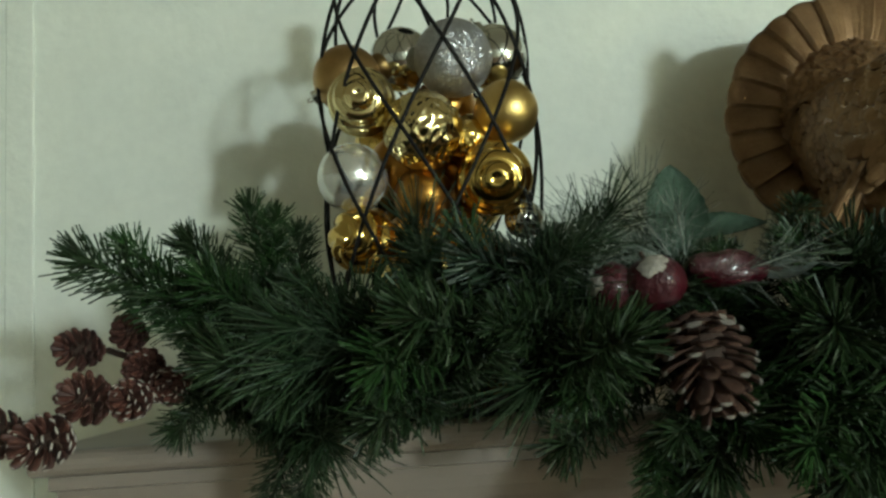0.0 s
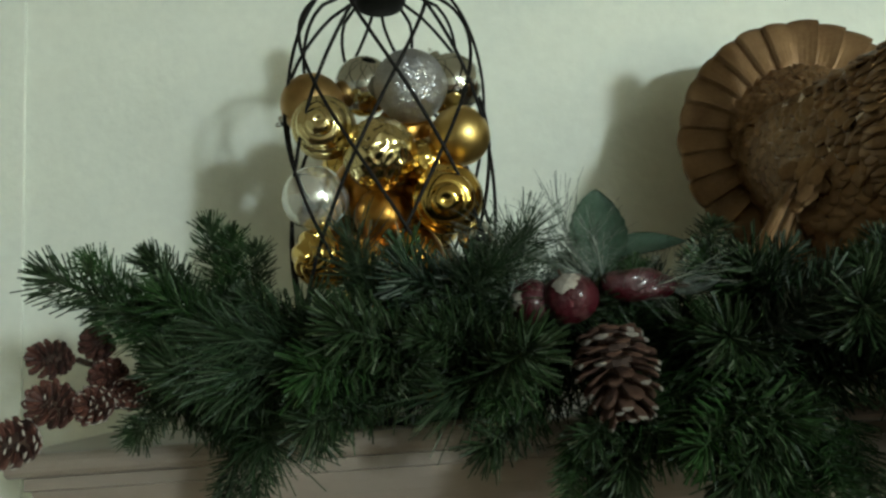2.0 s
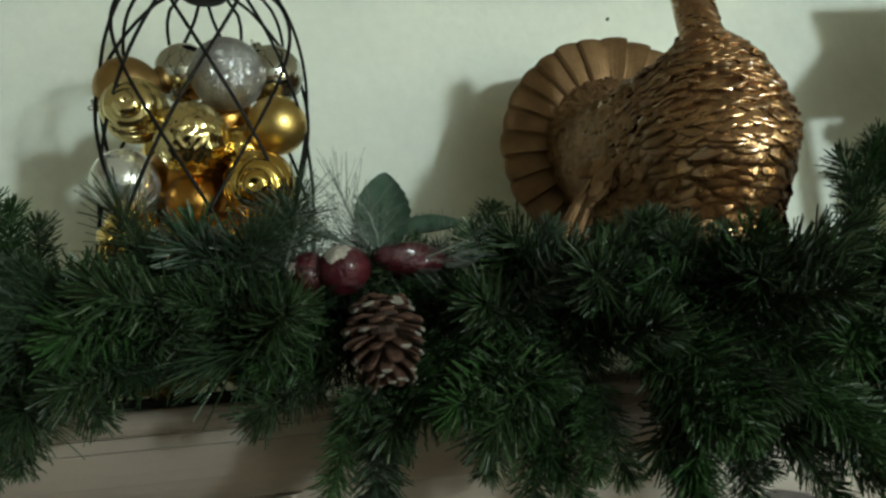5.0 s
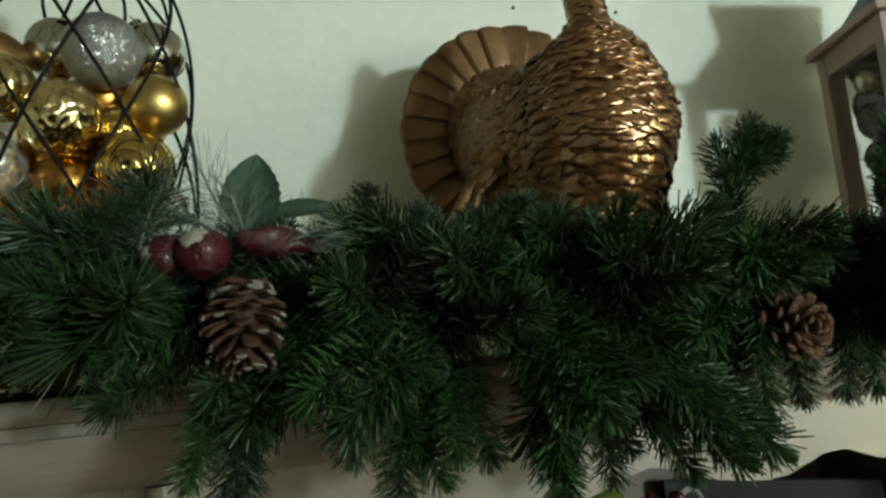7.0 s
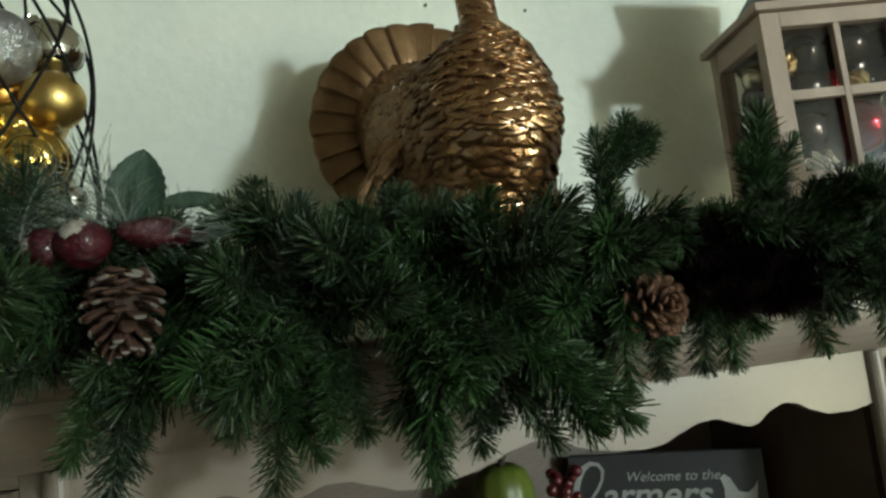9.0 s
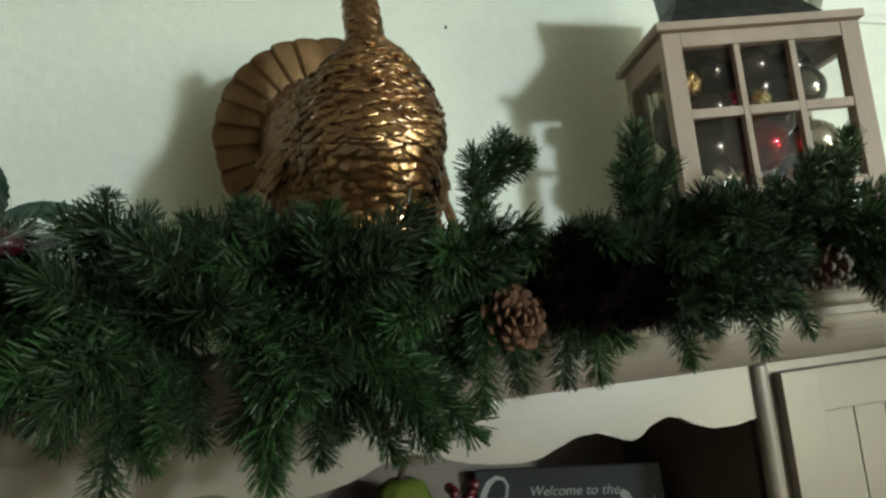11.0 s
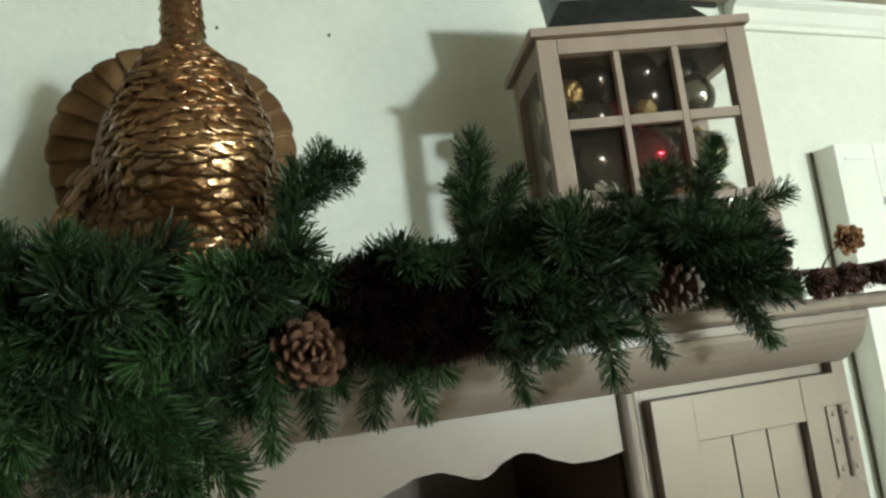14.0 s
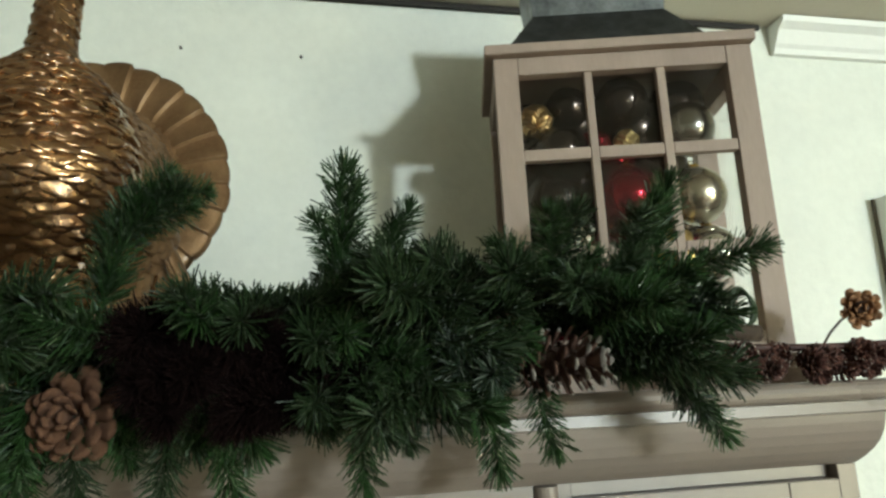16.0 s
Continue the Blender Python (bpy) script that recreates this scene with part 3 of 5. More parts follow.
def ornament(style, mat, centre, r, axis=(0, 0, 1), label="", group="", cap=GOLD_S):
    """One ornament; axis runs from its foot to its cap."""
    th = thing("bauble", aim(centre, axis), label, "ornament", group)
    bm = bmesh.new()
    n, steps = 26, 40
    rows = []
    rr = random.Random(int(r * 1e5) + int(centre[0] * 1e4))
    ph = rr.random() * 6
    if style == "ringed":
        n = 96
    if style in ("flower", "swirl", "embossed"):
        n, steps = 56, 80
    for k in range(steps):
        a = 2 * math.pi * k / steps
        row = []
        for j in range(n + 1):
            p = math.pi * j / n
            rad = r
            h = -math.cos(p)
            if style == "ringed":
                q = (p / math.pi)
                rad = r * (0.95 + 0.085 * abs(math.sin(q * 20)) if q < 0.55 else 1.0)
                h = h if h > -0.2 else -0.2 + (h + 0.2) * 1.25
            elif style == "flower":
                rad = r * (1 + 0.09 * math.sin(6 * a + ph) * math.sin(p * 5) + 0.04 * math.cos(11 * a + p * 9))
            elif style == "embossed":
                nx, ny, nz = math.sin(p) * math.cos(a), math.sin(p) * math.sin(a), math.cos(p)
                rad = r * (1 + 0.040 * math.sin(11 * nx + 2.2 * math.sin(6 * nz + ph)) * math.sin(11 * ny + 2.2 * math.sin(6 * nx + 1)) * math.sin(9 * nz + 2 * math.sin(5 * ny)) + 0.016 * math.sin(19 * nx + 3 * ny) * math.sin(21 * nz + 2))
            elif style == "swirl":
                rad = r * (1 + 0.05 * math.sin(5 * a + 9 * p + ph))
            row.append(Vector((rad * math.sin(p) * math.cos(a), rad * math.sin(p) * math.sin(a), rad * h)))
        rows.append(row)
    grid_faces(bm, rows, closed_u=True)
    bmesh.ops.remove_doubles(bm, verts=bm.verts, dist=1e-6)
    part("ball", bm, mat, th, smooth=True)
    cb = lathe(bmesh.new(), [(0.0, r * 0.94), (r * 0.22, r * 0.95), (r * 0.22, r * 1.14), (r * 0.17, r * 1.18), (0.0, r * 1.18)], 16)
    part("cap", cb, cap, th)
    ring = bmesh.new()
    tube(ring, [(r * 0.11 * math.cos(t * 0.6283), 0, r * 1.27 + r * 0.11 * math.sin(t * 0.6283)) for t in range(11)], r * 0.022, 5)
    part("hook_ring", ring, cap, th)
    return th


# ---- wire cloche with baubles ----
CX, CY, CR = 0.012, 0.790, 0.117
cloche = thing("wire_cloche", pose(CX, CY, HT), "black wire birdcage cloche filled with gold and silver baubles", "cloche")


def cloche_radius(h):
    """Radius at height h above the hutch top."""
    if h < 0.30:
        return CR - 0.004 * (1 - h / 0.30)
    w = (h - 0.30) / 0.197
    return 0.030 + (CR - 0.030) * max(0.0, 1 - w ** 2.6) ** 0.385 if w < 1 else 0.030


for fam in (1, -1):
    for k in range(8):
        pts = []
        for j in range(45):
            h = 0.004 + 0.4925 * (j / 44) ** 0.92
            a = 2 * math.pi * k / 8 + fam * (2.35 * (1 - h / 0.49)) + 0.2 + 0.13 * fam
            rad = cloche_radius(h) + 0.0012 * fam
            pts.append((rad * math.cos(a), rad * math.sin(a), h))
        part("wire", tube(bmesh.new(), pts, 0.0021, 6), WIRE, cloche, smooth=True)
bm = bmesh.new()
tube(bm, [(CR * math.cos(t * math.pi / 24), CR * math.sin(t * math.pi / 24), 0.004) for t in range(49)], 0.004, 8)
part("base_ring", bm, WIRE, cloche, smooth=True)
bm = lathe(bmesh.new(), [(0.0, 0.475), (0.020, 0.476), (0.028, 0.480), (0.031, 0.486), (0.029, 0.494), (0.022, 0.502), (0.0165, 0.509), (0.0155, 0.520), (0.017, 0.532),
                         (0.019, 0.542), (0.017, 0.556), (0.009, 0.566), (0.0, 0.568)], 28)
part("finial", bm, WIRE, cloche, "black turned finial", smooth=True)
G1 = "baubles in the wire cloche"
for st, mt, c, r, ax, lb in (
        ("plain", GLIT_S, (0.044, 0.750, 2.136), 0.041, (0.1, 0.5, 1), "silver glitter bauble near the top of the cloche"),
        ("plain", GOLD_M, (0.095, 0.757, 2.076), 0.0335, (-0.2, 0.7, 0.4), "matte gold ball bauble in the wire cloche"),
        ("plain", SILVER_B, (-0.069, 0.752, 2.017), 0.0365, (0.3, 0.9, 0.1), "mirror silver ball bauble in the wire cloche"),
        ("plain", GOLD_A, (0.003, 0.762, 1.993), 0.032, (0.2, 0.9, -0.2), "matte amber gold ball bauble deep in the cloche"),
        ("ringed", GOLD_S, (0.076, 0.738, 2.002), 0.038, (0.0, 0.97, 0.22), "shiny gold ringed bauble pointing outwards"),
        ("embossed", GOLD_P, (0.008, 0.728, 2.054), 0.040, (-0.1, 0.8, 0.6), "shiny pale gold embossed bauble"),
        ("ringed", GOLD_P, (-0.053, 0.738, 2.092), 0.0345, (-0.05, 0.95, 0.10), "pale gold bauble with concentric rings"),
        ("plain", GOLD_D, (-0.073, 0.778, 2.134), 0.037, (-0.9, 0.2, -0.35), "dull antique gold bauble with a silver cap"),
        ("swirl", GOLD_S, (-0.062, 0.750, 1.952), 0.034, (0.4, 0.8, 0.3), "shiny gold swirled bauble low in the cloche"),
        ("plain", SILVER, (0.089, 0.786, 2.148), 0.036, (-0.5, -0.1, 1), "silver ball bauble with a silver cap"),
        ("plain", SILVER, (-0.014, 0.800, 2.160), 0.036, (0.2, 0.9, 0.2), "silver ball bauble behind the glitter bauble"),
        ("embossed", GOLD_S, (0.052, 0.770, 2.050), 0.030, (0.5, 0.7, 0.5), "small embossed shiny gold bauble"),
        ("embossed", SILVER, (0.104, 0.762, 1.962), 0.020, (0.1, 0.8, 0.5), "small faceted silver bauble low in the cloche"),
        ("plain", GOLD_A, (0.034, 0.760, 1.945), 0.034, (0.1, 0.9, 0.1), "amber gold ball bauble low in the cloche"),
        ("plain", GOLD_A, (-0.020, 0.800, 2.035), 0.038, (0.1, 0.9, 0.1), "amber gold ball bauble in the middle of the cloche"),
        ("plain", GOLD_A, (0.030, 0.805, 2.100), 0.036, (0.1, 0.9, 0.1), "amber gold ball bauble in the middle of the cloche"),
        ("plain", GOLD_A, (0.042, 0.800, 2.030), 0.034, (0.1, 0.9, 0.1), "amber gold ball bauble behind the ringed bauble"),
        ("plain", GOLD_A, (-0.012, 0.770, 1.950), 0.030, (0.1, 0.9, 0.1), "amber gold ball bauble low in the cloche"),
        ("plain", GOLD_M, (0.050, 0.858, 2.090), 0.040, (0, 0.6, 1), "matte gold ball bauble"),
        ("plain", GOLD_S, (-0.040, 0.858, 2.075), 0.042, (0, 0.6, 1), "shiny gold ball bauble"),
        ("plain", GOLD_S, (0.050, 0.850, 2.005), 0.042, (0, 0.6, 1), "shiny gold ball bauble"),
        ("plain", SILVER_D, (-0.050, 0.850, 1.985), 0.042, (0, 0.6, 1), "tarnished silver ball bauble"),
        ("plain", GOLD_S, (0.008, 0.735, 1.915), 0.038, (0, 0.6, 1), "shiny gold ball bauble"),
        ("plain", SILVER_D, (0.060, 0.810, 1.925), 0.038, (0, 0.6, 1), "tarnished silver ball bauble"),
        ("plain", GOLD_M, (-0.020, 0.812, 1.905), 0.038, (0, 0.6, 1), "matte gold ball bauble"),
        ("plain", GOLD_S, (0.058, 0.735, 1.830), 0.042, (0, 0.3, 1), "shiny gold ball bauble on the hutch top"),
        ("plain", GOLD_M, (-0.048, 0.735, 1.830), 0.044, (0, 0.3, 1), "matte gold ball bauble on the hutch top"),
        ("plain", SILVER_D, (0.060, 0.838, 1.822), 0.046, (0, 0.3, 1), "tarnished silver ball bauble on the hutch top"),
        ("plain", GOLD_S, (-0.045, 0.840, 1.822), 0.046, (0, 0.3, 1), "shiny gold ball bauble on the hutch top")):
    ornament(st, mt, c, r, ax, lb, G1, cap=SILVER if "silver" in lb else GOLD_S)

# ---- the turkey figure: one plain mesh ----
TX, TY, TZ = 0.563, 0.945, 2.089
BX, BY = 0.583, 0.702
TAIL_IN, TAIL_OUT = 0.100, 0.168
bm = bmesh.new()
# radius of the breast and neck about one upright axis
BODY = [(1.860, 0.069), (1.895, 0.070), (1.915, 0.072), (1.925, 0.0735), (1.940, 0.0765), (1.955, 0.0805), (1.970, 0.0845), (1.985, 0.0885), (2.005, 0.0925), (2.025, 0.0935), (2.045, 0.0905), (2.065, 0.0840),
        (2.085, 0.0755), (2.102, 0.0640), (2.116, 0.0500), (2.126, 0.0370), (2.134, 0.0275), (2.142, 0.0240), (2.170, 0.0232), (2.195, 0.0228), (2.215, 0.0222), (2.232, 0.0222), (2.244, 0.0190), (2.251, 0.0120), (2.254, 0.0005), (2.263, 0.0004)]


def body_radius(z):
    for (za, ra), (zb, rb) in zip(BODY, BODY[1:]):
        if za <= z <= zb:
            return ra + (rb - ra) * (z - za) / (zb - za)
    return BODY[0][1]


def clamped(v):
    return min(1.0, max(0.0, v))


def body_point(kind, q, side, z):
    """The skin: 'arc' runs round the breast by angle q, 'flank' back to the tail by q from 0 to 1."""
    r = (body_radius(z) + body_radius(min(2.263, z + 0.006)) + body_radius(max(1.86, z - 0.006))) / 3
    r -= 0.007 * clamped((2.14 - z) / 0.05)
    lean = max(0.0, z - 2.13) * 0.20 - 0.010 * clamped((z - 2.08) / 0.05)
    cx = BX - 0.001 * clamped((z - 2.06) / 0.08)
    knob = 0.0008 * math.sin(z * 410 + q * 5) * clamped((z - 2.13) / 0.02)
    if kind == "arc":
        tuck = 1 - 0.70 * clamped((2.000 - z) / 0.085) ** 1.3      # the belly draws back below the breast
        return Vector((cx + (r + knob) * math.cos(q), BY + lean + (r + knob) * math.sin(q) * tuck, z))
    low = clamped((2.134 - z) / 0.032)
    low = low * low * (3 - 2 * low)
    bx, by = r * math.cos(q * math.pi / 2), r * math.sin(q * math.pi / 2)
    r += 0.016 * clamped((2.000 - z) / 0.05) * clamped(q / 0.25)
    end = 0.098 * math.sqrt(max(0.0, 1 - ((z - 2.060) / 0.112) ** 2))
    s = q * q * (3 - 2 * q)
    fx = r + (max(r * 0.9, end) - r) * s + 0.012 * math.sin(math.pi * q) + (TX - BX) * q * side
    fx += 0.022 * math.exp(-((q - 0.34) / 0.20) ** 2 - ((z - 1.975) / 0.045) ** 2)      # the wing's shoulder
    fy = (TY - 0.012 - BY) * q
    return Vector((cx + side * (bx + (fx - bx) * low), BY + lean + by + (fy - by) * low, z))


NF, NS, NV = 60, 34, 150
stations = [("flank", k / NS, 1) for k in range(NS, 0, -1)] + [("arc", -math.pi * k / NF, 1) for k in range(NF + 1)] + [("flank", k / NS, -1) for k in range(1, NS + 1)]
grid_faces(bm, [[body_point(kd, q, sd, 2.263 - 0.403 * j / NV) for j in range(NV + 1)] for kd, q, sd in stations], closed_u=True)
rng = random.Random(404)


def feather(p, normal, way, width, length, lift, roll=0.0, mat=0, flare=0.0):
    """One cast feather: rooted under the skin, arched across, its rounded tip standing off with a thick wavy lip."""
    n = Vector(normal).normalized()
    d = Vector(way)
    d = (d - n * d.dot(n)).normalized()
    d = Matrix.Rotation(roll, 3, n) @ d
    s = d.cross(n).normalized()
    tipped, twist, ph = rng.uniform(-0.25, 0.25), rng.uniform(-0.35, 0.35), rng.uniform(0, 6.3)
    rows = []
    for t, wd, up in ((0.0, 0.60, -0.25), (0.28, 0.92, 0.22), (0.54, 1.04, 0.66), (0.76, 0.98, 1.0), (0.92, 0.76, 1.04), (1.0, 0.48, 0.78), (0.98, 0.46, 0.30), (0.88, 0.60, -0.45)):
        wd += (1 - wd) * 0.55 * flare * t
        up -= flare * 0.9 * math.sin(math.pi * t) ** 2 * (up > 0)      # hollow before the lip
        row = []
        for j in range(-4, 5):
            x = j / 4
            wave = flare * math.sin(3.1 * x + ph)
            back = 0.10 * x * x * t + tipped * x * 0.12 * t + 0.10 * wave * t
            row.append(p + d * length * (t - 0.42 - back) + s * width * 0.5 * wd * x + n * (lift * up * (1 + twist * x + 0.45 * wave * t) - width * 0.11 * x * x * (1 - 0.5 * flare) + 0.0002))
        rows.append(row)
    grid_faces(bm, [[rows[i][j] for i in range(len(rows))] for j in range(9)], mat=mat)


def normal_at(kd, q, sd, z):
    a = body_point(kd, q + 0.02, sd, z) - body_point(kd, q - 0.02, sd, z)
    b = body_point(kd, q, sd, z + 0.003) - body_point(kd, q, sd, z - 0.003)
    n = a.cross(b).normalized()
    out = body_point(kd, q, sd, z) - Vector((BX, BY + (0.0 if kd == "arc" else (TY - BY) * q), z))
    return n if n.dot(out) > 0 else -n


# breast feathers: broad and proud, in uneven rows that shrink towards the neck
z, row = 2.240, 0
while z > 1.885:
    r = max(0.022, body_radius(z))
    size = 0.010 + 0.013 * clamped((2.140 - z) / 0.07)
    count = max(5, int(math.pi * r / (size * 0.70)))
    for k in range(count + 1):
        q = -math.pi * (k + 0.5 * (row % 2) + rng.uniform(-0.22, 0.22)) / count
        if not -math.pi - 0.05 < q < 0.05:
            continue
        zz = z + rng.uniform(-0.0035, 0.0035) + 0.004 * math.sin(q * 5 + z * 60)
        low = clamped((2.15 - z) / 0.05)
        w = size * rng.uniform(0.90, 1.30) * (1 + 0.75 * low * rng.random())
        # Feathers at the left edge take the duller tail metal to mute wall reflections.
        feather(body_point("arc", q, 1, zz), normal_at("arc", q, 1, zz), (0, 0, -1), w, size * rng.uniform(0.80, 1.12), size * rng.uniform(0.09, 0.22) * (0.25 + 0.75 * low), rng.uniform(-0.26, 0.26), 1 if math.cos(q) < -0.86 and low > 0.5 else 0, 0.42 * low)
    z -= size * 0.50
    row += 1
# flank feathers: narrower, swept back and down towards the tail
for sd in (1, -1):
    z, row = 2.132, 0
    while z > 1.89:
        for k in range(15):
            q = (k + 0.5 * (row % 2) + rng.uniform(0.0, 0.5)) / 15.5
            zz = z + rng.uniform(-0.004, 0.004)
            p = body_point("flank", q, sd, zz)
            fine = clamped(q * 1.3)
            spread = (zz - TZ) * 3.0 * fine
            size = 0.020 - 0.005 * fine
            feather(p, normal_at("flank", q, sd, zz), (0, 0.35 + 1.2 * fine, -1.0 + 0.7 * fine + spread), size * rng.uniform(0.75, 1.30), size * rng.uniform(1.1, 1.6), size * rng.uniform(0.10, 0.20), rng.uniform(-0.3, 0.3), 1, 0.5)
        z -= 0.0095
        row += 1
# back: a low dome in front of the tail, covered in slim feathers that radiate to the rim
rows = [[Vector((TX + (BX - TX) * q + TAIL_IN * (1 - q) * math.cos(a), TY - 0.008 - 0.100 * (1 - (1 - q) ** 2), TZ - 0.030 * q + TAIL_IN * (1 - q) * math.sin(a)))
         for q in [j / 20 for j in range(21)]] for a in [2 * math.pi * i / 64 for i in range(64)]]
grid_faces(bm, rows, closed_u=True, mat=1)
for ring in range(15):
    q = 0.02 + 0.052 * ring
    count = int(50 * (1 - q)) + 4
    for k in range(count):
        a = 2 * math.pi * (k + 0.5 * (ring % 2) + rng.uniform(-0.25, 0.25)) / count
        p = Vector((TX + (BX - TX) * q + TAIL_IN * (1 - q) * math.cos(a), TY - 0.008 - 0.100 * (1 - (1 - q) ** 2), TZ - 0.030 * q + TAIL_IN * (1 - q) * math.sin(a)))
        out = Vector((math.cos(a), 0, math.sin(a)))
        feather(p, out * 2 * (1 - q) + Vector((0, -1, 0)), out + Vector((0, 2 * (1 - q), 0)), rng.uniform(0.010, 0.019), rng.uniform(0.019, 0.028), rng.uniform(0.0032, 0.0062), rng.uniform(-0.3, 0.3) + 0.3 * math.sin(a + 1), 1, 0.4)
# fan tail: broad smooth lobes, each lapping over the next
LOBES = 22
A0, A1 = radians(-56), radians(236)
NA, NR = 616, 16


def tail_point(a, w):
    """a from A0 to A1, w from 0 (under the dome) to 1 (rim)."""
    f = (a - A0) / (A1 - A0) * LOBES
    fl = f % 1.0
    rim = TAIL_OUT + 0.0032 * math.sin(math.pi * fl) ** 0.6 - 0.001 + 0.0010 * math.sin(math.floor(f) * 2.7)
    saw = 1 - fl if math.cos(a) < 0 else fl
    r = 0.070 + (rim - 0.070) * w
    lap = clamped((w - 0.22) / 0.18)
    y = -0.003 - 0.0095 * lap * (1 - saw) ** 1.6 - 0.0035 * math.sin(math.pi * clamped((w - 0.2) / 0.8)) - 0.0003 * math.sin(fl * 9 * math.pi) * lap * (1 - w) + 0.0035 * clamped((w - 0.86) / 0.14) ** 2
    return Vector((TX + r * math.cos(a), TY + y, TZ + r * math.sin(a)))


rows = []
for i in range(NA + 1):
    a = A0 + (A1 - A0) * (i - 0.02 * (i % 28 == 0)) / NA
    last = [tail_point(a, j / NR) for j in range(NR + 1)]
    rows.append(last + [Vector((last[-1].x, TY + 0.005, last[-1].z)), Vector((TX + 0.15 * math.cos(a), TY + 0.012, TZ + 0.15 * math.sin(a))), Vector((TX, TY + 0.016, TZ))])
grid_faces(bm, rows, mat=1)
# drooping wings on both sides: a fan of long straight blades from the shoulder
for side in (-1, 1):
    for k in range(8):
        near = 0.006 if side < 0 else 0.058
        s0 = Vector((BX + side * (0.134 - near - 0.0035 * k), 0.760 + 0.005 * k, 1.994 - 0.0045 * k))
        s1 = Vector((BX + side * (0.192 - near - 0.0120 * k), 0.806 + 0.003 * k, 1.872 - 0.004 * k))
        d = s1 - s0
        out = Vector((side * 0.92, -0.50, 0.12)).normalized()
        across = d.cross(out).normalized()
        rws = []
        for j in range(15):
            t = j / 14
            wd = (0.0058 if side < 0 else 0.0100) * math.sin(math.pi * min(1, 0.16 + t * 0.80)) ** 0.6
            cen = s0 + d * t + out * (0.010 * math.sin(math.pi * t) + 0.0030 * (k % 2) + 0.002 * math.sin(k * 2.3))
            rws.append([cen + across * wd * math.cos(b) + out * 0.0042 * math.sin(b) for b in [2 * math.pi * m / 10 for m in range(10)]])
        cols = [[rws[j][m] for j in range(15)] for m in range(10)]
        grid_faces(bm, cols, closed_u=True, mat=1)
    for k in range(16):      # small coverts over the shoulder
        p = Vector((BX + side * (0.118 - near + rng.uniform(-0.012, 0.020)), 0.752 + rng.uniform(-0.012, 0.020), 1.992 + rng.uniform(-0.022, 0.022)))
        feather(p, (side * 0.8, -0.7, 0.25), (side * 0.25, 0.2, -1), rng.uniform(0.012, 0.018), rng.uniform(0.022, 0.030), 0.004, rng.uniform(-0.3, 0.3), 1)
# underside
rows = []
for i in range(40):
    a = 2 * math.pi * i / 40
    rows.append([Vector((BX, 0.800, 1.935)) + Vector((0.098 * math.sin(p) * math.cos(a), 0.075 * math.sin(p) * math.sin(a), 0.090 * math.cos(p))) for p in [math.pi * j / 24 for j in range(25)]])
grid_faces(bm, rows, closed_u=True)
# thighs and foot
lathe(bm, [(0.0, HT), (0.085, HT), (0.090, HT + 0.008), (0.080, HT + 0.018), (0.052, HT + 0.03), (0.050, HT + 0.06), (0.075, HT + 0.10), (0.09, HT + 0.16), (0.09, HT + 0.22)], 40, mtx=Matrix.Translation((BX, 0.775, 0)))
bmesh.ops.recalc_face_normals(bm, faces=bm.faces)
tagged(part("turkey_figure", bm, (TURKEY, TAIL), smooth=True), "copper-gold turkey figure with fanned tail standing on the hutch", "figure")

# ---- lantern ----
LA = radians(-12.4)
LW, LD = 0.340, 0.206
LZ = HT
LM = Matrix.Translation((1.069, 0.772, LZ)) @ Matrix.Rotation(LA, 4, "Z")
lantern = thing("lantern", LM @ Matrix.Translation((LW / 2, LD / 2, 0)), "taupe wooden lantern with a metal roof, full of baubles", "lantern")
LB = Matrix.Translation((-LW / 2, -LD / 2, 0))


def lpart(name, bm, mat=LWOOD, label="", smooth=False, parent=None):
    ob = part(name, bm, mat, parent or lantern, label, smooth)
    if parent is None:
        ob.matrix_basis = LB
    return ob


B0, B1, D0, D1 = 0.004, LW - 0.006, 0.013, LD - 0.013     # the body
BT = 0.428                                                 # top of the body
COLS = ((0.035, 0.119), (0.129, 0.211), (0.222, 0.302))
ROWS = ((0.062, 0.163), (0.175, 0.287), (0.302, 0.404))
lpart("floor_board", boxed(B0 - 0.006, B1 + 0.004, D0 - 0.006, D1 + 0.006, 0.0, 0.018, 0.002))
for u0, u1, d0, d1 in ((B0, COLS[0][0], D0, D0 + 0.022), (COLS[2][1], B1, D0, D0 + 0.022), (B0, 0.034, D1 - 0.022, D1), (0.304, B1, D1 - 0.022, D1)):
    lpart("post", boxed(u0, u1, d0, d1, 0.0185, BT, 0.0015))
lpart("rail", boxed(0.0345, 0.3035, D1 - 0.020, D1 - 0.002, 0.0185, 0.062, 0.0012))
lpart("rail", boxed(0.0345, 0.3035, D1 - 0.020, D1 - 0.002, 0.390, BT, 0.0012))
p = lpart("pane", boxed(0.0345, 0.3035, D1 - 0.012, D1 - 0.010, 0.0625, 0.3895), GLASS)
p.visible_shadow = False
lpart("ceiling_board", boxed(B0 + 0.024, B1 - 0.024, D0 + 0.0225, D1 - 0.0225, BT - 0.014, BT - 0.002, 0.001), HUTCH_IN, "dark board under the lantern's roof")
LF = D0 + 0.0004
lpart("rail", boxed(COLS[0][0] + 0.0005, COLS[2][1] - 0.0005, LF, LF + 0.018, 0.0185, ROWS[0][0], 0.0012))
lpart("rail", boxed(COLS[0][0] + 0.0005, COLS[2][1] - 0.0005, LF, LF + 0.018, ROWS[2][1], BT, 0.0012))
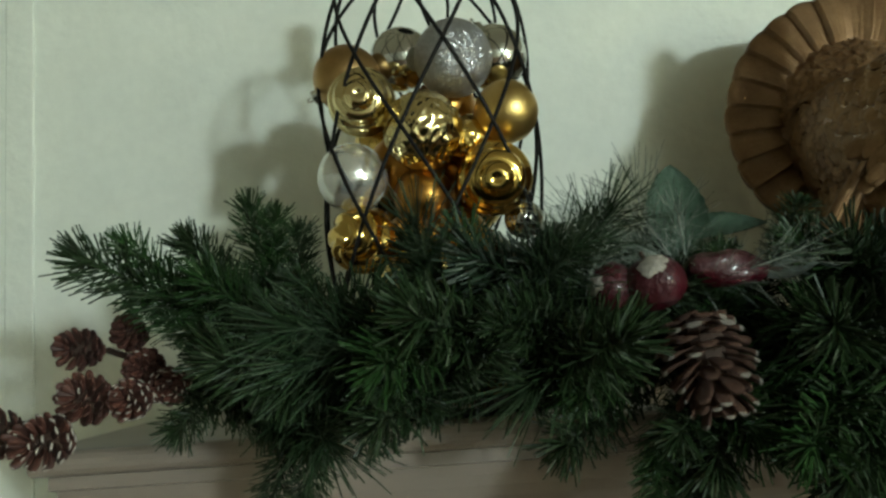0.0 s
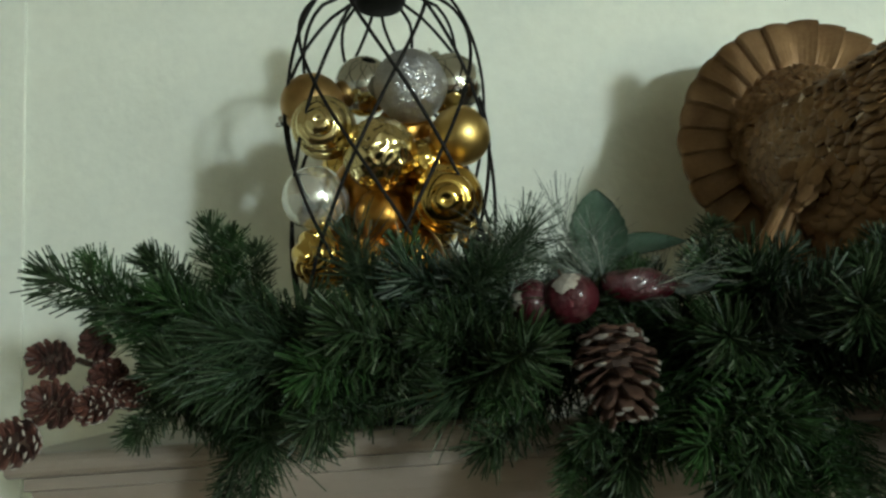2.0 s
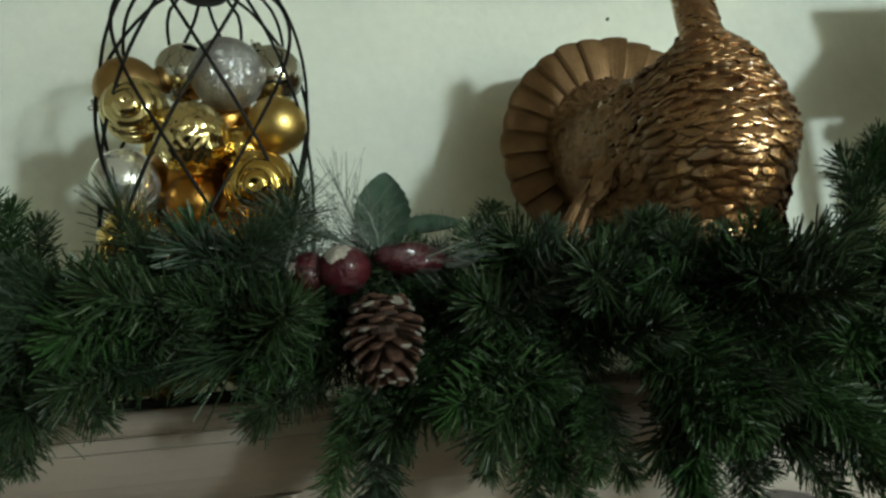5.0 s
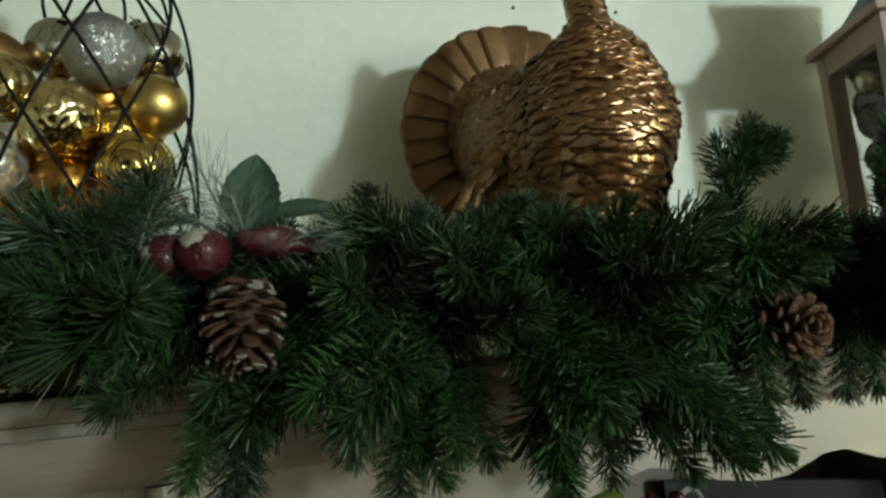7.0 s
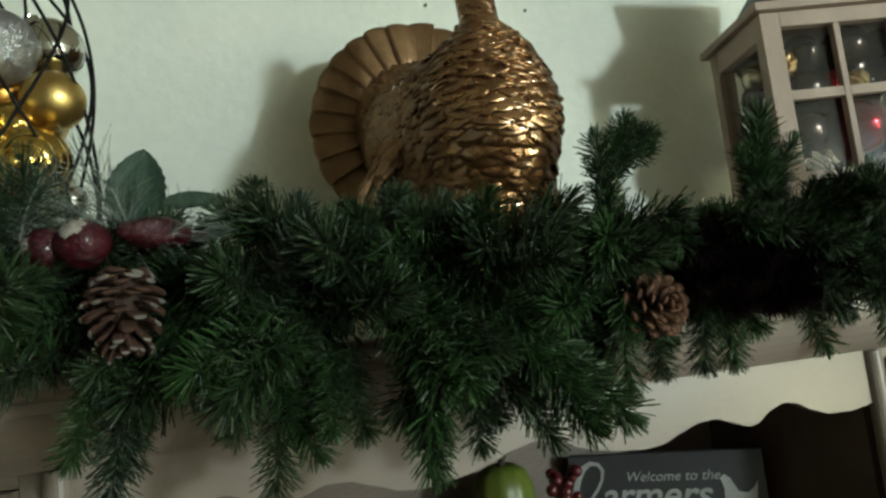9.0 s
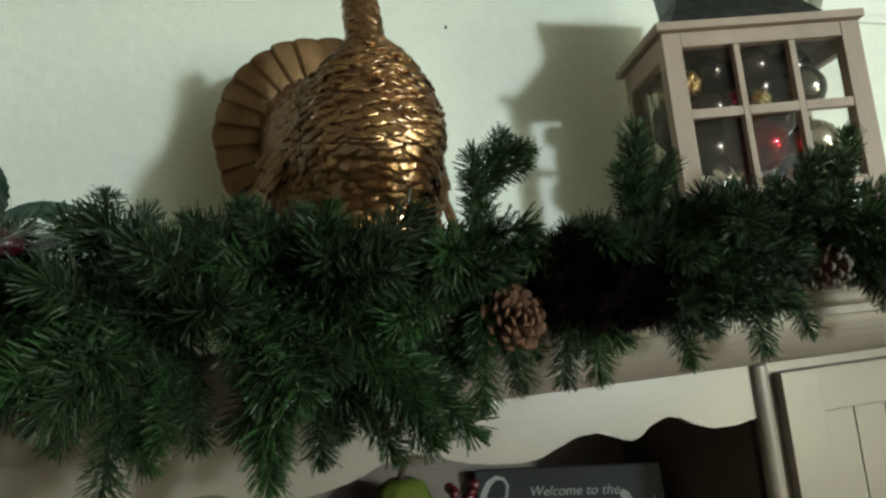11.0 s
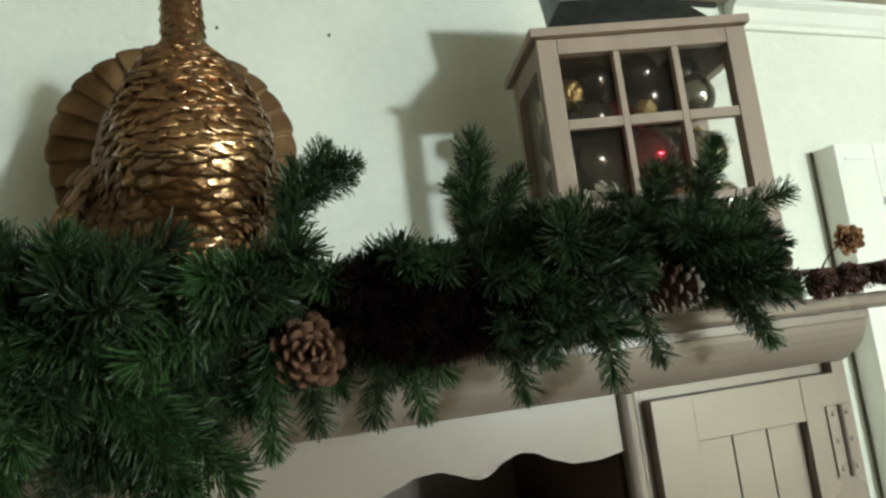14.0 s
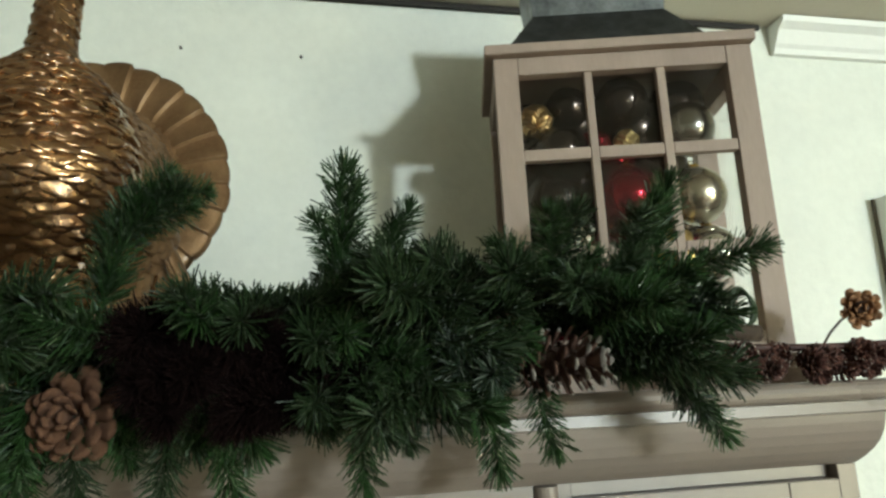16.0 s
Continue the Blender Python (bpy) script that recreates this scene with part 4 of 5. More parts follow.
for (_, u0), (u1, _) in zip(COLS, COLS[1:]):
    lpart("muntin", boxed(u0, u1, LF + 0.0006, LF + 0.014, ROWS[0][0] + 0.0005, ROWS[2][1] - 0.0005, 0.0012))
for (_, z0), (z1, _) in zip(ROWS, ROWS[1:]):
    for u0, u1 in COLS:
        lpart("muntin", boxed(u0 + 0.0005, u1 - 0.0005, LF + 0.0008, LF + 0.013, z0, z1, 0.001))
for u0, u1 in COLS:
    for z0, z1 in ROWS:
        p = lpart("pane", boxed(u0 + 0.0005, u1 - 0.0005, LF + 0.0145, LF + 0.0165, z0 + 0.0003, z1 - 0.0003), GLASS)
        p.visible_shadow = False
for u0 in (B0 + 0.001, B1 - 0.019):
    lpart("rail", boxed(u0, u0 + 0.018, D0 + 0.0225, D1 - 0.0225, 0.0185, 0.062, 0.0012))
    lpart("rail", boxed(u0, u0 + 0.018, D0 + 0.0225, D1 - 0.0225, 0.390, BT, 0.0012))
    p = lpart("pane", boxed(u0 + 0.008, u0 + 0.010, D0 + 0.0225, D1 - 0.0225, 0.0625, 0.3895), GLASS)
    p.visible_shadow = False
lpart("eave", boxed(-0.007, LW - 0.003, 0.0, LD, BT + 0.0005, BT + 0.014, 0.002), label="taupe wooden eave board")
# hipped metal roof and flared chimney
zc, z0 = BT + 0.0142, BT + 0.084
bm = bmesh.new()
c0 = [(0.022, 0.016), (0.292, 0.016), (0.292, LD - 0.016), (0.022, LD - 0.016)]
c1 = [(0.066, 0.058), (0.246, 0.058), (0.246, LD - 0.058), (0.066, LD - 0.058)]
a = [bm.verts.new((x, y, zc)) for x, y in c0]
b = [bm.verts.new((x, y, z0)) for x, y in c1]
for k in range(4):
    bm.faces.new((a[k], a[(k + 1) % 4], b[(k + 1) % 4], b[k]))
bm.faces.new(a[::-1])
bm.faces.new(b)
bmesh.ops.recalc_face_normals(bm, faces=bm.faces)
bmesh.ops.bevel(bm, geom=bm.edges[:], offset=0.002, segments=1, affect="EDGES")
lpart("roof", bm, ZINC_D, "dark weathered metal roof")
bm = bmesh.new()
prof = ((0.070, 0.060, z0 - 0.004), (0.067, 0.057, z0 + 0.030), (0.063, 0.053, z0 + 0.066), (0.063, 0.053, z0 + 0.074))
rws = [[Vector((u0 - 0.004, v0, z)), Vector((0.316 - u0, v0, z)), Vector((0.316 - u0, LD - v0, z)), Vector((u0 - 0.004, LD - v0, z))] for u0, v0, z in prof]
cols = [[rws[j][k] for j in range(4)] for k in range(4)]
vs = grid_faces(bm, cols, closed_u=True)
bm.faces.new([vs[k][3] for k in range(4)])
bmesh.ops.recalc_face_normals(bm, faces=bm.faces)
lpart("chimney", bm, ZINC, "galvanised metal chimney")
G2 = "baubles in the lantern"


def lin(u, v, z):
    return LM @ Vector((u, v, z))


def lantern_ball(st, mt, u, v, z, r, ax, lb, cap=GOLD_S):
    ornament(st, mt, tuple(lin(u, v, z)), r, ax, lb, G2, cap)


for row in (
        ("plain", CHAMP, 0.262, 0.074, 0.246, 0.039, (0.1, 0.2, 1), "pearly champagne ball bauble in the lantern"),
        ("plain", SILVER_D, 0.260, 0.076, 0.340, 0.038, (0.1, 0.3, 1), "mercury silver ball bauble in the lantern"),
        ("plain", RED_S, 0.172, 0.078, 0.250, 0.046, (0.2, 0.3, 1), "shiny red ball bauble in the lantern"),
        ("flower", RED_S, 0.134, 0.070, 0.322, 0.022, (0.4, 0.2, 0.7), "small embossed red bauble in the lantern"),
        ("flower", GLIT_G, 0.176, 0.064, 0.322, 0.017, (0, 0.3, 1), "gold glitter bauble in the lantern"),
        ("flower", GOLD_D, 0.060, 0.070, 0.362, 0.022, (0.2, 0.6, 0.6), "antique gold embossed bauble in the lantern"),
        ("plain", DARK_ORN, 0.092, 0.074, 0.318, 0.036, (0.1, 0.3, 1), "dark glossy ball bauble in the lantern"),
        ("plain", DARK_ORN, 0.080, 0.078, 0.250, 0.042, (0.1, 0.3, 1), "dark bronze ball bauble in the lantern"),
        ("flower", SILVER, 0.088, 0.070, 0.190, 0.030, (0.1, 0.3, 1), "bright faceted silver bauble in the lantern"),
        ("plain", DARK_ORN, 0.200, 0.126, 0.360, 0.046, (0.1, 0.3, 1), "dark bronze ball bauble in the lantern"),
        ("plain", DARK_ORN, 0.118, 0.134, 0.375, 0.042, (0.1, 0.3, 1), "dark bronze ball bauble in the lantern"),
        ("plain", DARK_ORN, 0.110, 0.140, 0.285, 0.046, (0.1, 0.3, 1), "dark bronze ball bauble in the lantern"),
        ("plain", DARK_ORN, 0.205, 0.140, 0.270, 0.044, (0.1, 0.3, 1), "dark bronze ball bauble in the lantern"),
        ("plain", DARK_ORN, 0.070, 0.150, 0.330, 0.040, (0.1, 0.3, 1), "dark bronze ball bauble in the lantern"),
        ("plain", RED_S, 0.165, 0.128, 0.322, 0.036, (0.1, 0.3, 1), "shiny dark red ball bauble in the lantern"),
        ("plain", DARK_ORN, 0.245, 0.150, 0.312, 0.036, (0.1, 0.3, 1), "dark bronze ball bauble in the lantern"),
        ("plain", DARK_ORN, 0.250, 0.148, 0.226, 0.038, (0.1, 0.3, 1), "dark bronze ball bauble in the lantern"),
        ("plain", DARK_ORN, 0.166, 0.148, 0.262, 0.042, (0.1, 0.3, 1), "dark bronze ball bauble in the lantern"),
        ("plain", DARK_ORN, 0.092, 0.150, 0.215, 0.044, (0.1, 0.3, 1), "dark bronze ball bauble in the lantern"),
        ("plain", DARK_ORN, 0.060, 0.150, 0.392, 0.030, (0.1, 0.3, 1), "dark bronze ball bauble in the lantern"),
        ("plain", DARK_ORN, 0.160, 0.150, 0.395, 0.034, (0.1, 0.3, 1), "dark bronze ball bauble in the lantern"),
        ("plain", DARK_ORN, 0.215, 0.150, 0.320, 0.034, (0.1, 0.3, 1), "dark bronze ball bauble in the lantern"),
        ("plain", GOLD_M, 0.225, 0.078, 0.165, 0.040, (0.1, 0.3, 1), "matte gold ball bauble in the lantern"),
        ("plain", RED_S, 0.140, 0.078, 0.165, 0.040, (0.1, 0.3, 1), "shiny red ball bauble in the lantern"),
        ("plain", SILVER, 0.268, 0.062, 0.166, 0.036, (0.1, 0.3, 1), "mirror silver ball bauble in the lantern"),
        ("plain", SILVER_D, 0.060, 0.120, 0.130, 0.038, (0.1, 0.3, 1), "mercury silver ball bauble in the lantern"),
        ("plain", DARK_ORN, 0.160, 0.145, 0.185, 0.044, (0.1, 0.3, 1), "dark bronze ball bauble in the lantern"),
        ("plain", GOLD_S, 0.195, 0.080, 0.072, 0.050, (0.1, 0.3, 1), "shiny gold ball bauble in the lantern"),
        ("plain", RED_S, 0.100, 0.085, 0.072, 0.050, (0.1, 0.3, 1), "shiny red ball bauble in the lantern"),
        ("plain", DARK_ORN, 0.262, 0.110, 0.388, 0.038, (0.1, 0.3, 1), "dark bronze ball bauble in the lantern"),
        ("plain", DARK_ORN, 0.180, 0.082, 0.386, 0.036, (0.1, 0.3, 1), "dark bronze ball bauble in the lantern"),
        ("plain", DARK_ORN, 0.106, 0.086, 0.384, 0.030, (0.1, 0.3, 1), "dark bronze ball bauble in the lantern"),
        ("plain", DARK_ORN, 0.230, 0.150, 0.090, 0.040, (0.1, 0.3, 1), "dark bronze ball bauble in the lantern"),
        ("plain", CHAMP, 0.047, 0.128, 0.362, 0.024, (0.1, 0.3, 1), "pearly champagne ball bauble beside the lantern's side pane"),
        ("plain", DARK_ORN, 0.054, 0.130, 0.300, 0.034, (0.1, 0.3, 1), "dark bronze ball bauble beside the lantern's side pane"),
        ("plain", DARK_ORN, 0.054, 0.132, 0.240, 0.031, (0.1, 0.3, 1), "dark bronze ball bauble beside the lantern's side pane"),
        ("plain", DARK_ORN, 0.056, 0.134, 0.188, 0.028, (0.1, 0.3, 1), "dark bronze ball bauble in the lantern"),
        ("plain", DARK_ORN, 0.060, 0.155, 0.060, 0.030, (0.1, 0.3, 1), "dark bronze ball bauble in the lantern")):
    lantern_ball(*row)

# ---- pine garland ----
GY, GZ = 0.585, 1.825


def sprig_mesh(name, length, needle, count, seed, mat, spread=58, thick=1.0, mess=14):
    """A wire twig along z with blunt needles set all round it."""
    rg = random.Random(seed)
    verts, faces = [], []

    def prism(p, q, r0, r1, sides=3):
        d = (q - p).normalized()
        s = d.orthogonal().normalized()
        u = d.cross(s)
        base = len(verts)
        ph = rg.random() * 6
        for c, r in ((p, r0), (q, r1)):
            for k in range(sides):
                a = ph + 2 * math.pi * k / sides
                verts.append(c + (s * math.cos(a) + u * math.sin(a)) * r)
        for k in range(sides):
            faces.append((base + k, base + (k + 1) % sides, base + sides + (k + 1) % sides, base + sides + k))
        faces.append(tuple(base + sides + k for k in range(sides)))

    bend = Vector((rg.uniform(-0.16, 0.16), rg.uniform(-0.16, 0.16), 0)) * length

    def axis(t):
        return Vector((0, 0, length * t)) + bend * t * t

    for j in range(6):
        prism(axis(j / 6), axis((j + 1) / 6), 0.0016 * (1 - 0.1 * j), 0.0016 * (0.9 - 0.1 * j), 5)
    tuft = count // 9      # the last ones fill the blunt end
    for k in range(count + tuft):
        t = (k + rg.random()) / count if k < count else 1.0
        p = axis(t)
        d = (axis(min(1, t + 0.05)) - axis(max(0, t - 0.05))).normalized()
        a = k * 2.39996 + rg.uniform(-0.5, 0.5)
        tilt = radians(spread - 10 * t ** 5 + rg.uniform(-mess, mess)) if k < count else radians(rg.uniform(4, 50))
        s = d.orthogonal().normalized()
        u = d.cross(s)
        w = (d * math.cos(tilt) + (s * math.cos(a) + u * math.sin(a)) * math.sin(tilt)).normalized()
        ln = needle * rg.uniform(0.75, 1.10) * (1.0 if k < count else 0.85)
        mid = p + w * ln * 0.55
        end = mid + (w + d * 0.16 + Vector((rg.uniform(-0.1, 0.1), rg.uniform(-0.1, 0.1), rg.uniform(-0.1, 0.1)))).normalized() * ln * 0.45
        prism(p, mid, 0.00055 * thick, 0.00074 * thick)
        prism(mid, end, 0.00074 * thick, 0.00062 * thick)
    me = bpy.data.meshes.new(name)
    me.from_pydata([tuple(v) for v in verts], [], faces)
    me.materials.append(mat)
    me.update()
    return me


SPRIGS = {
    "dark": [sprig_mesh("sprig", 0.115, 0.031, 310, 10 + k, NEEDLE, 60, mess=20) for k in range(6)],
    "fresh": [sprig_mesh("sprig", 0.110, 0.030, 290, 30 + k, NEEDLE_FRESH, 58, mess=18) for k in range(6)],
    "frost": [sprig_mesh("sprig", 0.095, 0.029, 240, 50 + k, NEEDLE_FROST, 58) for k in range(3)],
    "soft": [sprig_mesh("sprig", 0.090, 0.046, 170, 90 + k, NEEDLE_SOFT, 40, 0.55, 26) for k in range(4)],
    "wisp": [sprig_mesh("sprig", 0.080, 0.048, 75, 60 + k, NEEDLE_WISP, 48, 0.36, 34) for k in range(3)],
    "brown": [sprig_mesh("bristle_spray", 0.085, 0.033, 900, 70 + k, NEEDLE_BROWN, 62, 0.6, 40) for k in range(2)],
}
FULL = {"dark": 0.115, "fresh": 0.110, "frost": 0.095, "soft": 0.090, "wisp": 0.080, "brown": 0.085}
garland = thing("pine_garland", pose(0.52, GY, HT), "dark green artificial pine garland draped along the hutch edge", "garland")
GI = pose(-0.52, -GY, -HT)
core = []
for k in range(60):
    x = -0.235 + 1.49 * k / 59
    core.append((x, GY + 0.012 * math.sin(x * 9), GZ + 0.010 * math.sin(x * 7 + 1)))
part("garland_core", tube(bmesh.new(), core, 0.008, 8), STEM, garland, at=GI, smooth=True)
rng = random.Random(21)


def sprig(kind, base, tip, size=None):
    base, tip = Vector(base), Vector(tip)
    d = tip - base
    me = rng.choice(SPRIGS[kind])
    k = d.length / FULL[kind]
    thick = size if size else min(1.15, max(0.75, k))
    ob = part("bristle_spray" if kind == "brown" else "sprig", me, None, garland)
    ob.matrix_basis = GI @ aim(base, d, rng.random() * 6.28) @ Matrix.Diagonal((thick, thick, k, 1))
    return ob


# sprays that stand out against the wall or hang over the cornice
for kind, b, t in (
        ("fresh", (0.668, 0.606, 1.865), (0.690, 0.612, 1.965)), ("fresh", (0.684, 0.610, 1.945), (0.712, 0.614, 1.990)), ("fresh", (0.694, 0.612, 1.965), (0.746, 0.612, 1.970)), ("dark", (0.666, 0.606, 1.870), (0.678, 0.610, 1.935)), ("fresh", (0.686, 0.612, 1.935), (0.736, 0.612, 1.952)), ("dark", (0.680, 0.610, 1.920), (0.716, 0.612, 1.975)), ("dark", (0.286, 0.600, 1.885), (0.296, 0.585, 1.928)),
        ("fresh", (0.866, 0.605, 1.870), (0.872, 0.592, 1.978)), ("dark", (0.868, 0.604, 1.880), (0.880, 0.594, 1.965)), ("fresh", (0.900, 0.620, 1.875), (0.925, 0.625, 1.950)), ("dark", (0.895, 0.615, 1.870), (0.908, 0.612, 1.940)), ("fresh", (0.880, 0.610, 1.870), (0.846, 0.600, 1.935)),
        ("fresh", (1.195, 0.640, 1.886), (1.278, 0.590, 1.912)), ("fresh", (1.170, 0.610, 1.870), (1.182, 0.592, 1.968)),
        ("fresh", (1.050, 0.565, 1.860), (1.034, 0.502, 1.916)), ("dark", (1.055, 0.565, 1.860), (1.058, 0.505, 1.920)), ("fresh", (1.040, 0.560, 1.860), (1.006, 0.515, 1.902)), ("fresh", (1.130, 0.590, 1.870), (1.150, 0.553, 1.942)), ("dark", (1.125, 0.585, 1.870), (1.132, 0.545, 1.928)), ("frost", (1.115, 0.560, 1.830), (1.165, 0.525, 1.838)), ("frost", (1.140, 0.575, 1.835), (1.205, 0.560, 1.842)),
        ("fresh", (1.150, 0.570, 1.805), (1.207, 0.575, 1.738)), ("dark", (1.130, 0.565, 1.815), (1.180, 0.560, 1.755)),
        ("fresh", (0.985, 0.570, 1.810), (0.997, 0.575, 1.718)), ("fresh", (1.030, 0.560, 1.815), (1.030, 0.565, 1.735)),
        ("fresh", (0.880, 0.575, 1.805), (0.878, 0.578, 1.718)), ("dark", (0.905, 0.570, 1.81), (0.905, 0.578, 1.745)),
        ("fresh", (0.760, 0.555, 1.800), (0.778, 0.575, 1.712)), ("dark", (0.740, 0.550, 1.800), (0.730, 0.560, 1.715)),
        ("fresh", (0.640, 0.545, 1.790), (0.628, 0.545, 1.702)), ("dark", (0.670, 0.540, 1.790), (0.665, 0.550, 1.715)),
        ("fresh", (0.520, 0.500, 1.770), (0.590, 0.515, 1.685)), ("fresh", (0.500, 0.500, 1.770), (0.560, 0.490, 1.690)),
        ("dark", (-0.130, 0.570, 1.860), (-0.223, 0.530, 1.922)), ("dark", (-0.110, 0.585, 1.860), (-0.170, 0.560, 1.925)),
        ("fresh", (-0.115, 0.598, 1.870), (-0.131, 0.594, 1.958)), ("fresh", (-0.110, 0.596, 1.880), (-0.112, 0.586, 1.948)), ("dark", (-0.120, 0.590, 1.870), (-0.158, 0.575, 1.938)), ("fresh", (-0.150, 0.560, 1.880), (-0.205, 0.535, 1.925)), ("dark", (-0.095, 0.600, 1.86), (-0.090, 0.600, 1.935)),
        ("dark", (-0.090, 0.560, 1.800), (-0.110, 0.565, 1.735)), ("dark", (-0.070, 0.555, 1.800), (-0.075, 0.560, 1.745))):
    sprig(kind, b, t)
# bottom edge of the garland, from the left end to the right
LOW = [(-0.27, 1.780), (-0.20, 1.752), (-0.14, 1.748), (-0.10, 1.738), (-0.06, 1.802), (0.00, 1.814), (0.06, 1.820), (0.10, 1.806), (0.135, 1.770), (0.16, 1.715), (0.20, 1.685), (0.25, 1.715), (0.30, 1.668),
       (0.35, 1.685), (0.41, 1.640), (0.46, 1.635), (0.52, 1.655), (0.57, 1.690), (0.63, 1.712), (0.73, 1.722), (0.83, 1.740), (0.93, 1.755), (1.00, 1.740), (1.10, 1.765), (1.26, 1.77)]
TOP = [(-0.27, 1.840), (-0.18, 1.885), (-0.08, 1.912), (0.05, 1.924), (0.16, 1.918), (0.26, 1.908), (0.37, 1.918), (0.45, 1.916), (0.52, 1.900), (0.58, 1.852), (0.70, 1.852), (0.78, 1.870), (0.83, 1.885), (0.94, 1.902), (1.02, 1.900), (1.07, 1.900), (1.12, 1.868), (1.18, 1.845), (1.26, 1.825)]


def along(table, x):
    for (a, za), (b, zb) in zip(table, table[1:]):
        if a <= x <= b:
            return za + (zb - za) * (x - a) / (b - a)
    return table[0][1] if x < table[0][0] else table[-1][1]


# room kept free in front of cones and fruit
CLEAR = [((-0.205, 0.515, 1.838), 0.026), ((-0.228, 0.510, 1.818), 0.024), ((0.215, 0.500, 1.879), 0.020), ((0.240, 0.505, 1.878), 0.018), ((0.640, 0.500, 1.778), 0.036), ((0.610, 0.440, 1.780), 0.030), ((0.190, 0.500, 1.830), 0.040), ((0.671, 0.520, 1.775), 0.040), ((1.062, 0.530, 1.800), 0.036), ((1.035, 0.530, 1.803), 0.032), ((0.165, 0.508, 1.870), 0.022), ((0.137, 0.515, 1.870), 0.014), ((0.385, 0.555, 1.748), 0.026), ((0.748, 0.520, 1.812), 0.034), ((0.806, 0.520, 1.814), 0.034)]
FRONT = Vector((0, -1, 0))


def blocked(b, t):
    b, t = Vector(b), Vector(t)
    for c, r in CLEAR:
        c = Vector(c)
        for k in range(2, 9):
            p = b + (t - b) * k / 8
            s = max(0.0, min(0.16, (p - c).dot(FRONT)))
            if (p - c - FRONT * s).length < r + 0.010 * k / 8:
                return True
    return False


COUNT = 272
for k in range(COUNT):
    for attempt in range(12):
        x = -0.165 + 1.290 * (k + rng.random()) / COUNT
        y0, z0 = GY + rng.uniform(-0.035, 0.025), GZ + rng.uniform(-0.02, 0.03)
        ang = rng.choice((0, 0, 1, 2, 3, 4, 5)) * 32 - 62 + rng.uniform(-18, 18)     # from hanging to straight up
        lo, hi = along(LOW, x) + (0.040 if 0.10 < x < 0.62 else 0.030 if x < 0.10 else 0.014), along(TOP, x) - 0.012
        ca, sa = math.cos(radians(ang)), math.sin(radians(ang))
        fwd = 0.115 if 0.05 < x < 0.62 else 0.095
        reach = rng.uniform(0.65, 1.06)
        tz = z0 + (sa * (hi - z0) if sa > 0 else -sa * (lo - z0)) * reach
        ty = y0 - ca * fwd * reach
        if sa < 0:
            ty = min(ty, 0.578)
            y0 = min(y0, 0.59)
        tx = x + rng.choice((-1, 1)) * rng.uniform(0.01, 0.10)
        tx = min(1.170, max(-0.20, tx))
        if (Vector((tx, ty, tz)) - Vector((x, y0, z0))).length < 0.065:
            ty -= 0.05
        if abs(tx - x) < 0.045 and abs(tz - z0) < 0.045:      # none points straight at the room
            tx = x + math.copysign(0.075, tx - x)
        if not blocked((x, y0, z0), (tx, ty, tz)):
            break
    else:
        continue
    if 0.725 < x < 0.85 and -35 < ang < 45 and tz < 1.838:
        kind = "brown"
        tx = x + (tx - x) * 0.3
    elif (0.09 < x < 0.30 and ang > 45 and rng.random() < 0.4) or (0.86 < x < 0.96 and ang > 0 and rng.random() < 0.2):
        kind = "frost"
    else:
        kind = "fresh" if rng.random() < (0.4 if x > 0.64 else 0.27 if x > 0.12 else 0.08) else "dark"
        if x < 0.30 and rng.random() < (0.28 if x > -0.02 else 0.10):
            kind = "soft"
    sprig(kind, (x, y0, z0), (tx, ty, tz))

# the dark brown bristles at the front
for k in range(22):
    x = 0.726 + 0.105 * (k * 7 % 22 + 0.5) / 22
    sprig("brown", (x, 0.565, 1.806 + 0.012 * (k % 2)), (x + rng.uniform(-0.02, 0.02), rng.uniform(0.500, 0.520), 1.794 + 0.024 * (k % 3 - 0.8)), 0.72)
# needles that lap over the bristles from above and beside
for kind, b, t in (("fresh", (0.745, 0.570, 1.858), (0.765, 0.492, 1.836)), ("dark", (0.800, 0.570, 1.858), (0.790, 0.490, 1.838)), ("fresh", (0.850, 0.570, 1.850), (0.862, 0.488, 1.822)), ("dark", (0.856, 0.560, 1.826), (0.878, 0.492, 1.786)),
                   ("fresh", (0.862, 0.560, 1.830), (0.905, 0.500, 1.800)), ("dark", (0.836, 0.565, 1.846), (0.826, 0.490, 1.826)), ("dark", (0.845, 0.560, 1.812), (0.858, 0.500, 1.766))):
    sprig(kind, b, t, 0.85)
